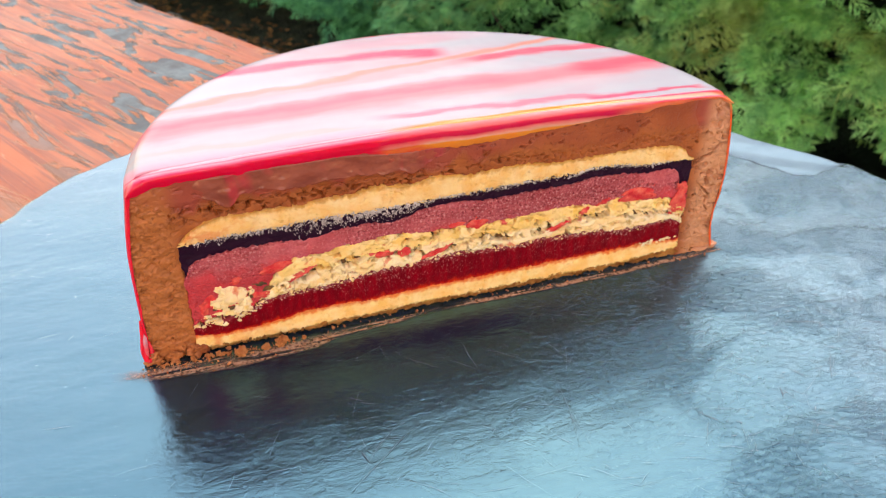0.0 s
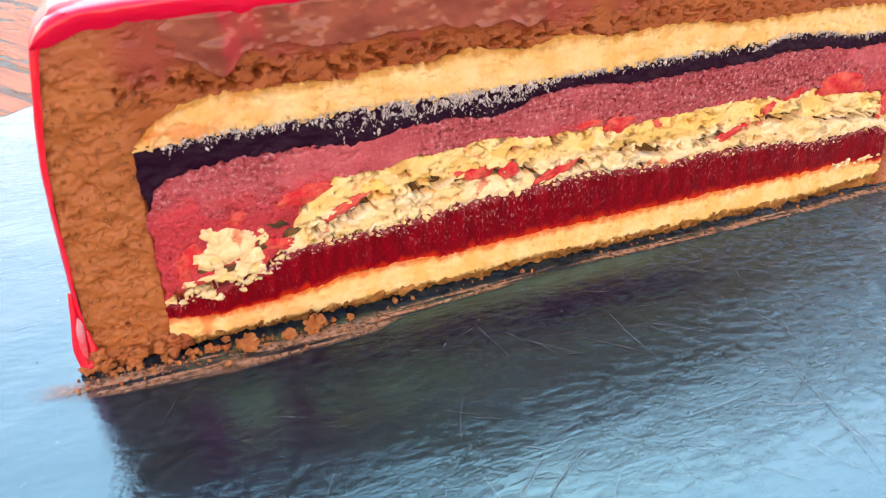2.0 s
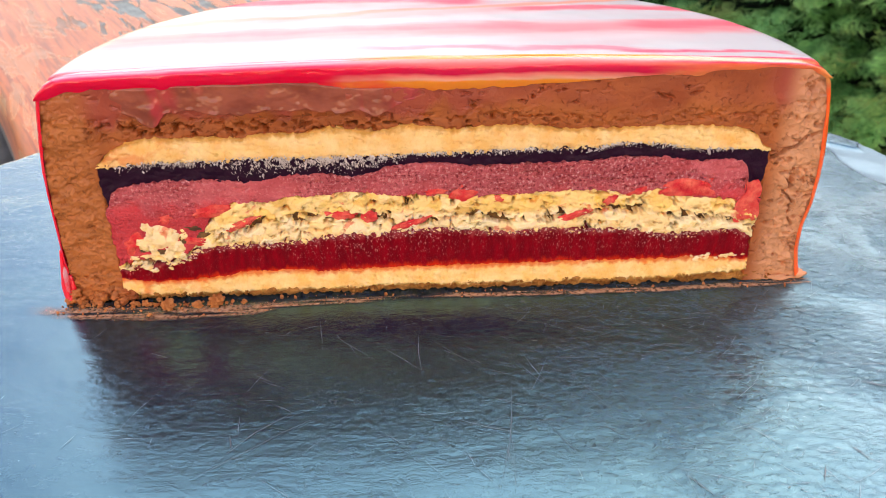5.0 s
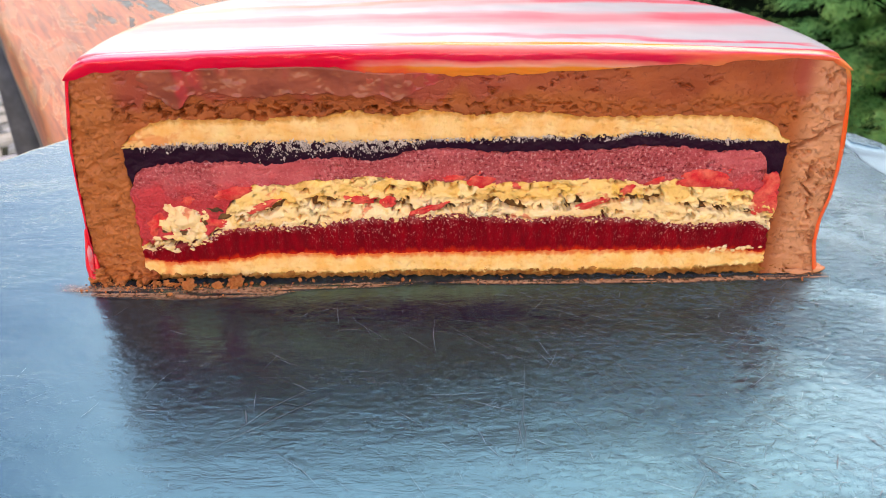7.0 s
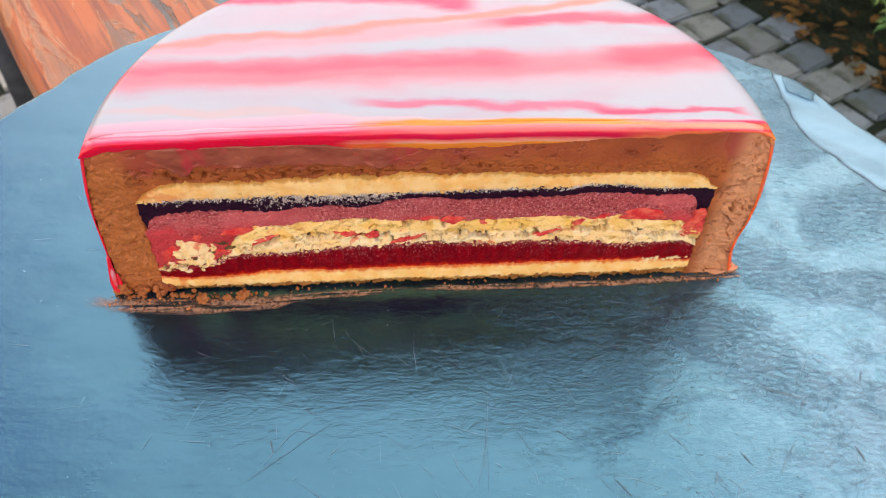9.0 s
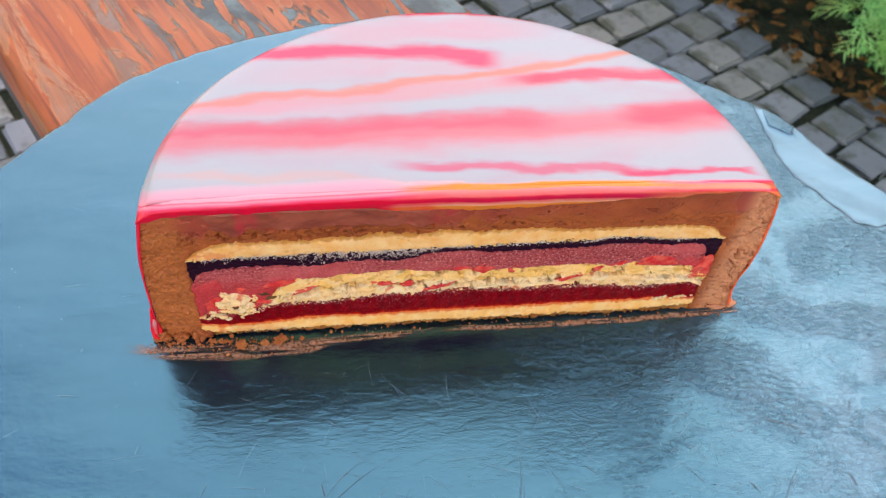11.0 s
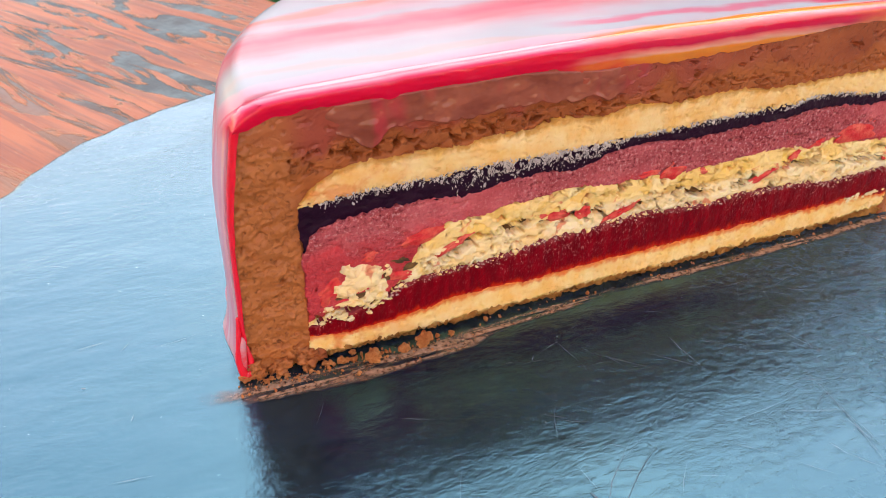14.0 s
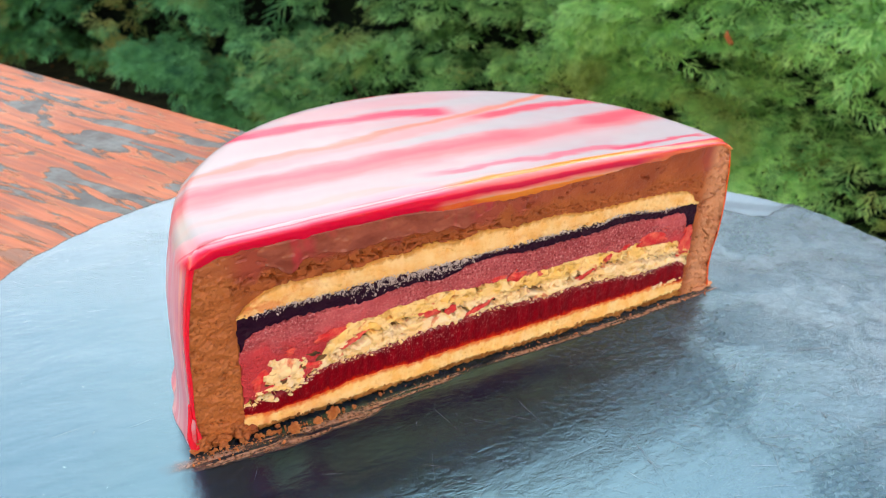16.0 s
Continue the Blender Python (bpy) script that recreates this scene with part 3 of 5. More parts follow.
def tube(points, radii, n=10, steps=8):
    """A soft rope through points, its thickness following."""
    P, R = np.array(points, float), np.array(radii, float)
    t = np.linspace(0, len(P) - 1, steps * (len(P) - 1) + 1)
    C = np.stack([np.interp(t, np.arange(len(P)), P[:, k]) for k in range(3)], 1)
    for _ in range(3):
        C[1:-1] = (C[:-2] + 2 * C[1:-1] + C[2:]) / 4
    r = np.interp(t, np.arange(len(P)), R)
    d = np.gradient(C, axis=0)
    d /= np.linalg.norm(d, axis=1)[:, None]
    a = np.cross(d, (0.1, 1.0, 0.05))
    a /= np.linalg.norm(a, axis=1)[:, None]
    b = np.cross(d, a)
    th = np.linspace(0, 2 * math.pi, n, endpoint=False)
    V = C[:, None] + r[:, None, None] * (a[:, None] * np.cos(th)[None, :, None] + b[:, None] * np.sin(th)[None, :, None])
    F = [(i * n + k, i * n + (k + 1) % n, (i + 1) * n + (k + 1) % n, (i + 1) * n + k) for i in range(len(t) - 1) for k in range(n)]
    F += [tuple(range(n))[::-1], tuple((len(t) - 1) * n + k for k in range(n))]
    return V.reshape(-1, 3), F


# ---- ground ----
ALONG, OUT = Vector((-0.485, 0.875, 0)).normalized(), Vector((0.875, 0.485, 0)).normalized()
GROUND = -0.72


def on_plan(u, w, z):
    """A place u metres along the bench and w metres out towards the hedge."""
    return ALONG * u + OUT * w + Vector((0, 0, z))


def build_ground():
    n = 60
    g = np.linspace(-1, 1, n)
    s = np.sign(g) * (np.abs(g) ** 3 * 60 + np.abs(g) * 3)
    X, Y = np.meshgrid(s, s, indexing="ij")
    Z = GROUND - 0.006 + (rough(X * 3, Y * 3, 3) - 0.5) * 0.004
    ob = part("ground", np.stack([X, Y, Z], -1).reshape(-1, 3), grid_faces(n, n), SOIL)
    return tagged(ob, "dark mossy soil between and beyond the paving setts", "ground", kind="structure")


ground = build_ground()


# ---- bench ----
def build_bench():
    root = new("wooden_bench")
    turn = math.atan2(ALONG.y, ALONG.x)
    root.matrix_world = Matrix.Translation((0, 0, -0.0055)) @ Matrix.Rotation(turn, 4, "Z")
    # local x runs along the plank, local y away from the hedge (minus OUT)
    lo, hi, thick, edge = -0.113, 0.075, 0.034, 0.007
    prof = []
    for cy, cz, a0 in ((hi - edge, -edge, 90), (hi - edge, -thick + edge, 0), (lo + edge, -thick + edge, -90), (lo + edge, -edge, 180)):
        for k in range(6):
            a = radians(a0 - 18 * k)
            prof.append((cy + edge * math.cos(a), cz + edge * math.sin(a)))
    # extra points across the top
    top = [(y, 0.0) for y in np.linspace(lo + edge, hi - edge, 30)[1:-1]]
    prof = prof + top
    xs = np.linspace(-0.75, 1.30, 240)
    P = np.array(prof)
    verts = []
    for x in xs:
        wob = (rough(np.full(len(P), x * 14), P[:, 0] * 30 + P[:, 1] * 40, 11) - 0.5) * 0.0028
        dish = (rough(np.full(len(P), x * 5), P[:, 0] * 90, 21) - 0.5) * 0.0009
        verts.append(np.stack([np.full(len(P), x), P[:, 0] + wob * (np.abs(P[:, 0] - (lo + hi) / 2) > 0.09), P[:, 1] + np.minimum(dish, 0)], 1))
    m = len(P)
    faces = []
    for a in range(len(xs) - 1):
        for b in range(m):
            c = (b + 1) % m
            faces.append((a * m + b, (a + 1) * m + b, (a + 1) * m + c, a * m + c))
    faces.append(tuple(range(m)))
    faces.append(tuple(range((len(xs) - 1) * m, len(xs) * m))[::-1])
    part("plank", np.concatenate(verts), faces, WOOD, root, "worn orange-varnished plank with bare grey patches")
    for y in (hi - 0.012, lo + 0.012):
        bm = bmesh.new()
        bmesh.ops.create_cube(bm, size=1.0, matrix=Matrix.Translation((0.27, y, -thick - 0.0225)) @ Matrix.Diagonal((1.9, 0.016, 0.045, 1)))
        bmesh.ops.bevel(bm, geom=bm.edges[:], offset=0.003, segments=2, affect="EDGES")
        bm_part("rail", bm, IRON, root, "dark painted iron rail")
    for x in (-0.6, 1.15):
        for y in (hi - 0.02, lo + 0.02):
            bm = bmesh.new()
            top_z, low_z = -thick - 0.04, GROUND + 0.0055
            bmesh.ops.create_cube(bm, size=1.0, matrix=Matrix.Translation((x, y, (top_z + low_z) / 2)) @ Matrix.Diagonal((0.04, 0.04, top_z - low_z, 1)))
            bmesh.ops.bevel(bm, geom=bm.edges[:], offset=0.004, segments=2, affect="EDGES")
            bm_part("leg", bm, IRON, root)
    return tagged(root, "weathered wooden bench plank, orange varnish flaking to grey", "bench")


bench = build_bench()


# ---- slate board ----
SC, SR, ST = (2.6, -16.5), 179.5, 5.5


def slate_rim(a):
    d = np.degrees(a) % 360
    r = SR + (rough2(np.cos(a) * 5 + 20, np.sin(a) * 5 + 20, 5) - 0.5) * 4 + (rough2(np.cos(a) * 26 + 90, np.sin(a) * 26 + 90, 6) - 0.5) * 1.6
    r = r - 4.5 * np.exp(-(((d - 52) / 10) ** 2)) + 4.0 * np.exp(-(((d - 13) / 8) ** 2)) - 2.5 * np.exp(-(((d - 28) / 5) ** 2))
    return r


CHIP = ((135, 101), (134.5, 79), (134, 64), (137, 55), (141, 49), (145, 42), (150, 33), (157, 31), (166, 32.5), (185, 39), (185, 62), (167, 82), (151, 91), (145, 82), (138.5, 87), (139, 101))


def flake(x, y):
    """How far a place lies inside the chip on the rim, in mm (below 0: outside)."""
    x, y = np.asarray(x, float), np.asarray(y, float)
    x = x + (rough(x / 7, y / 7, 31, 3) - 0.5) * 3.0
    y = y + (rough(x / 7, y / 7, 37, 3) - 0.5) * 3.0
    near, odd = np.full(x.shape, 1e9), np.zeros(x.shape, bool)
    for (ax, ay), (bx, by) in zip(CHIP, CHIP[1:] + CHIP[:1]):
        t = np.clip(((x - ax) * (bx - ax) + (y - ay) * (by - ay)) / ((bx - ax) ** 2 + (by - ay) ** 2), 0, 1)
        near = np.minimum(near, np.hypot(x - ax - t * (bx - ax), y - ay - t * (by - ay)))
        if ay != by:
            odd ^= ((ay > y) != (by > y)) & (x < (bx - ax) * (y - ay) / (by - ay) + ax)
    return np.where(odd, near, -near)


def build_slate():
    na, nr = 660, 170
    a = np.linspace(0, 2 * math.pi, na, endpoint=False)
    f = np.linspace(0, 1, nr) ** 0.75
    A, Fr = np.meshgrid(a, f, indexing="ij")
    R = Fr * slate_rim(A)
    X, Y = SC[0] + R * np.cos(A), SC[1] + R * np.sin(A)
    Z = (rough(X / 26, Y / 12, 41) - 0.5) * 0.35 * np.clip(np.maximum(np.abs(X) - 80, np.maximum(-Y - 4, Y - 85)) / 20, 0.15, 1)
    inside = flake(X, Y)
    facet = 0.5 * np.abs(((X - 151) * 0.62 + (Y - 77) * 0.78) / 9 % 2 - 1)
    Z = Z - np.clip(inside / 1.5, 0, 1) * (0.45 + facet + 0.03 * np.clip(inside, 0, 40))
    rim = slate_rim(A) - R
    Z = Z - 1.1 * np.clip(1 - rim / (1.6 + 1.4 * rough2(A * 30, A * 0, 8)), 0, 1) ** 2
    verts = [np.stack([X, Y, Z], -1).reshape(-1, 3)]
    n0 = na * nr
    faces = []
    for i in range(na):
        j = (i + 1) % na
        for k in range(nr - 1):
            q = (i * nr + k, i * nr + k + 1, j * nr + k + 1, j * nr + k)
            faces.append(q if k else (i * nr, i * nr + 1, j * nr + 1))
    # rim: two rougher rows and the underside
    for s, (dz, dr) in enumerate(((-2.6, 0.6), (-4.4, 0.2), (-ST, -1.2))):
        jag = (rough2(np.degrees(a) / 2.2, np.full(na, s * 7.0), 15) - 0.5) * 1.2
        r = slate_rim(a) + dr + jag
        verts.append(np.stack([SC[0] + r * np.cos(a), SC[1] + r * np.sin(a), np.full(na, dz)], 1))
        for i in range(na):
            j = (i + 1) % na
            up = (lambda k: k * nr + nr - 1) if s == 0 else (lambda k, s=s: n0 + (s - 1) * na + k)
            faces.append((up(i), n0 + s * na + i, n0 + s * na + j, up(j)))
    faces.append(tuple(n0 + 2 * na + i for i in range(na))[::-1])
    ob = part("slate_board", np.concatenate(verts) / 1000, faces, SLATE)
    ob.data.attributes.new("cleaved", "FLOAT", "POINT").data.foreach_set("value", np.concatenate([inside.ravel(), np.full(3 * na, -5.0)]))
    tagged(ob, "round dark oiled slate serving board with a chipped rim", "serving board")
    # fine scratches
    rng = np.random.default_rng(5)
    rows = [(-47, -58, -30, -41, 0.05), (8, -61, 12, -34, 0.04), (34, -51, 26, -45, 0.03), (82, -64, 89, -57, 0.04),
            (102, -65, 103, -58, 0.05), (-60, -34, -66, -47, 0.025), (14, -42, 21, -27, 0.025)]
    for _ in range(320):
        x, y = rng.uniform(-45, 130), rng.uniform(-90, -10)
        t, ln = rng.normal(-0.6, 0.6), rng.gamma(2, 3.6)
        rows.append((x, y, x + ln * math.cos(t), y + ln * math.sin(t), rng.uniform(0.015, 0.05)))
    for _ in range(420):
        x, y = rng.uniform(-165, 165), rng.uniform(-125, 120)
        if math.hypot(x, max(y, 0)) < 95 and y > -8:
            continue
        t, ln = rng.uniform(0, 6.3), rng.gamma(2, 0.22)
        rows.append((x, y, x + ln * math.cos(t), y + ln * math.sin(t), rng.uniform(0.04, 0.11)))
    for _ in range(140):
        x, y = rng.uniform(-150, 150), rng.uniform(-110, 60)
        if abs(x) < 95 and y > -8:
            continue
        t, ln = rng.normal(0.2, 0.7), rng.gamma(2, 2.5)
        rows.append((x, y, x + ln * math.cos(t), y + ln * math.sin(t), rng.uniform(0.015, 0.05)))
    for _ in range(700):
        x, y = rng.uniform(35, 172), rng.uniform(-120, 50)
        if x < 92 and y > -6:
            continue
        t, ln = rng.choice([rng.normal(-0.55, 0.25), rng.normal(0.8, 0.4)]), rng.gamma(1.6, 3.4)
        rows.append((x, y, x + ln * math.cos(t), y + ln * math.sin(t), rng.uniform(0.015, 0.055)))
    for _ in range(1300):
        x, y = rng.uniform(38, 160), rng.uniform(-100, 20)
        if (x < 94 and y > -6) or rough(np.array(x / 16), np.array(y / 11), 77) < rng.uniform(0.42, 0.6):
            continue
        t, ln = rng.choice([rng.normal(-0.5, 0.3), rng.normal(0.5, 0.5)]), rng.gamma(2, 0.35) + 0.2
        rows.append((x, y, x + ln * math.cos(t), y + ln * math.sin(t), rng.uniform(0.04, 0.12)))
    rows = [r for r in rows if all(math.hypot(r[k] - SC[0], r[k + 1] - SC[1]) < SR - 6 for k in (0, 2)) and max(flake(np.array(r[0]), np.array(r[1])), flake(np.array(r[2]), np.array(r[3]))) < -2]
    V, F = [], []
    for x0, y0, x1, y1, w in rows:
        dx, dy = x1 - x0, y1 - y0
        ln = math.hypot(dx, dy) + 1e-6
        px, py = -dy / ln * w, dx / ln * w
        bend = rng.normal(0, 0.02) * ln
        k = len(V)
        mx, my = (x0 + x1) / 2 + bend * px / w, (y0 + y1) / 2 + bend * py / w
        V += [(x0, y0, 0.2), (mx + px, my + py, 0.2), (x1, y1, 0.2), (mx - px, my - py, 0.2)]
        F.append((k, k + 3, k + 2, k + 1))
    marks = part("scratching", np.array(V) / 1000, F, SCRATCH, ob, "fine pale scratches and nicks", smooth=False)
    marks["kind"] = "stuff"
    # a few deep dark scores
    for x0, y0, x1, y1, w in ((84, -40, 95, -44, 0.13), (95, -44, 93, -47, 0.10), (-50, -61, -27, -44, 0.05), (6, -67, 11, -46, 0.03), (9, -67, 10, -50, 0.03), (40, -64, 43.5, -69, 0.09), (31, -53, 28, -50, 0.08),
                              (103, -58, 104, -63, 0.14), (81, -65, 89, -55, 0.07), (-44, -49, -43, -53, 0.12), (55, -51, 61, -58, 0.06), (73, -58, 75, -62, 0.12), (112, -40, 114, -36, 0.10), (66, -63, 64, -67, 0.09)):
        dx, dy = x1 - x0, y1 - y0
        ln = math.hypot(dx, dy)
        px, py = -dy / ln, dx / ln
        t = np.linspace(0, 1, 14)
        wide = w * np.sin(t * math.pi) ** 0.5 * (0.6 + 0.8 * rough(t * 9, t * 0 + x0, 3, 2))
        mid = (rough(t * 3, t * 0 + y0, 5, 2) - 0.5) * 0.03 * ln
        gx, gy = x0 + dx * t + px * mid, y0 + dy * t + py * mid
        rim_a, rim_b = np.stack([gx + px * wide, gy + py * wide, 0 * t + 0.2], 1), np.stack([gx - px * wide, gy - py * wide, 0 * t + 0.2], 1)
        part("score", np.stack([rim_b, rim_a], 1).reshape(-1, 3) / 1000, grid_faces(14, 2, flip=True), GOUGE, ob, "dark score in the slate")
    return ob


slate = build_slate()


# ---- cake ----
def knots(text):
    """A smooth height line from pairs of x and z, in millimetres."""
    xs, zs = np.array([float(v) for v in text.replace(",", " ").split()]).reshape(-1, 2).T
    dense = np.arange(-95, 95.01, 0.25)
    z = np.interp(dense, xs, zs)
    soft = np.convolve(np.pad(z, 2, "edge"), np.ones(5) / 5, "valid")
    return lambda x: np.interp(x, dense, soft)


GLAZE_LINE = knots("-86,52.6 -78,53.5 -69,53.3 -57,53.7 -34,54 -27,53.4 -19,52.4 2,52.4 26,52.7 39,53.7 63,54.9 75,55.0 83,54.2")
SPONGE_TOP = knots("-77.4,35.3 -76.2,36.3 -75,37.8 -72,39.7 -67,41.5 -51,41.5 -45,40.9 -41,42.1 -32,41.9 -25,43.2 -15,42 -8,43.5 2,41.9 8,42.7 18,42.8 27,41.5 40,41.4 50,41.9 58,41.6 66,41.0 69.4,40.2 71.2,38.6 72.6,36.6 75,35.4")
JELLY_TOP = knots("-77,34.8 -68,35.8 -52,36.1 -42,36.5 -26,36.3 -10,36.5 8,36.9 25,37.2 34,37.2 40,38.1 50,37.4 58,36.1 69,35.9 74,34.9")
PINK_TOP = knots("-77.6,24.5 -76.9,26 -75.8,28.2 -73.6,29.7 -69,30.8 -61,31.5 -52,31.3 -44,30.2 -36,31.8 -28,32.3 -21,31 -17,31.9 -13,33.6 -5,34.3 2,33.8 10,32.9 17,33.6 25,33.4 34,33.8 40,34.6 51,34 59,33 66,33.2 69,32.6 70.2,31 71,27 71.6,23.6 75,22.6")
CRUMBLE_TOP = knots("-78,9.6 -72,11.4 -68,12.0 -62,11.9 -60.5,12.6 -57.5,16.0 -55.5,19.5 -53,22.8 -48.5,25.6 -41,25.4 -36,26.5 -29,26.9 -22,27.6 -16,26.9 -11,26.3 0,26.4 6,25.5 15,25.9 26,26.3 35,26.7 44,24.9 49,26.2 55,24.6 63,23.6 68,23.2 74,19")
RED_TOP = knots("-78,8.1 -72,9.4 -65,10 -61,11.2 -57,13.9 -49,14.2 -42,14.5 -35,14.9 -30,15.8 -22,16.6 -11,16.9 -3,17.5 5,16.9 15,15.9 23,16.7 32,16 42,16 53,14.1 63,14.5 70,15.1 75,12.6")
LOW_TOP = knots("-78,6.1 -71,4.9 -62,5.1 -52,6.1 -47,7.2 -41,7.0 -35,7.4 -30,6.2 -23,6.8 2,7.1 29,7.2 54,7.3 63,7.5 75,6.2")
SEAM = knots("-78,9 -62,11 -56,16.5 -50,17.8 -45.7,18.2 -41.2,20.6 -31,21.2 -13,20.5 -3,19.5 3,20 8,21.4 15,18.4 25,20.1 36,21 42.5,21.1 50,20.1 60,18.4 67,18.3 75,17")
LOW_BASE = knots("-78,1.2 -45,1.2 -31,1.4 -23,1.6 -12,2 2,1.8 30,1.6 44,1.5 58,2 72,3 77,3.2")
X0, X1 = -77.4, 74.6


LEAN = 1.3


def lean(z):
    """How much farther the cake stands out on its far left."""
    return np.interp(z, [0, 4, 9, 15, 21, 28, 52], [1.8, 2.4, 3.0, 3.0, 1.9, 1.4, LEAN])


def flank(z, side=1.0):
    """The cake's radius at a height; it leans out a little more on the far left (side -1)."""
    r = np.interp(z, [0, 4, 9, 15, 21, 28, 34, 40, 48, 50.5, 52.5, 54, 55, 55.6], [89.2, 88.1, 87.0, 86.9, 87.9, 88.2, 88.0, 87.3, 86.0, 85.5, 84.6, 83.0, 81.0, 78.5])
    return r + lean(z) * np.clip(-np.asarray(side), 0, 1) ** 2


def layer(name, top, low, x0, x1, nx, nz, relief, material, parent, label, depth=22.0, chunk=None):
    """A layer of the cut face: a finely uneven front with its thickness behind it."""
    xs = np.linspace(x0, x1, nx)
    t, b = top(xs), low(xs)
    t = np.maximum(t, b + 0.05)
    v = np.linspace(0, 1, nz)
    X = np.repeat(xs[:, None], nz, 1)
    Z = b[:, None] + (t - b)[:, None] * v
    jag = (rough(X * 0.9, Z * 0 + 3, len(name), 3) - 0.5) * 1.1 + (rough(X * 2.2, Z * 0.6, len(name) + 5, 2) - 0.5) * 0.6
    Z = Z + jag * (0.3 + 0.7 * np.abs(2 * v - 1))[None]
    ends = np.exp(-np.abs(X - x0) / 2.5) - np.exp(-np.abs(X - x1) / 2.5)
    X = X + ends * (rough(Z / 3.2, Z * 0 + x0, 57, 3) - 0.35) * 2.6
    Y = relief(X, Z, np.repeat(v[None], nx, 0))
    front = np.stack([X, Y, Z], -1).reshape(-1, 3)
    faces = grid_faces(nx, nz)
    ring = [i * nz for i in range(nx)] + [(nx - 1) * nz + k for k in range(1, nz)] + [i * nz + nz - 1 for i in range(nx - 2, -1, -1)] + [k for k in range(nz - 2, 0, -1)]
    back = front[ring] * (1, 0, 1) + (0, depth, 0)
    n0, m = len(front), len(ring)
    for k in range(m):
        j = (k + 1) % m
        faces.append((ring[j], ring[k], n0 + k, n0 + j))
    faces.append(tuple(n0 + k for k in range(m)))
    ob = part(name, np.concatenate([front, back]) / 1000, faces, material, parent, label)
    uv = ob.data.uv_layers.new(name="UVMap")
    index = np.empty(len(ob.data.loops), int)
    ob.data.loops.foreach_get("vertex_index", index)
    vs = np.concatenate([np.tile(v, nx), np.full(m, 0.5)])
    us = np.concatenate([front[:, 0], back[:, 0]])
    uv.data.foreach_set("uv", np.stack([us[index], vs[index]], 1).ravel())
    if chunk is not None:
        at = ob.data.attributes.new("chunk", "FLOAT", "POINT")
        at.data.foreach_set("value", np.concatenate([chunk(X, Z).ravel(), np.full(m, 0.5)]))
    return ob


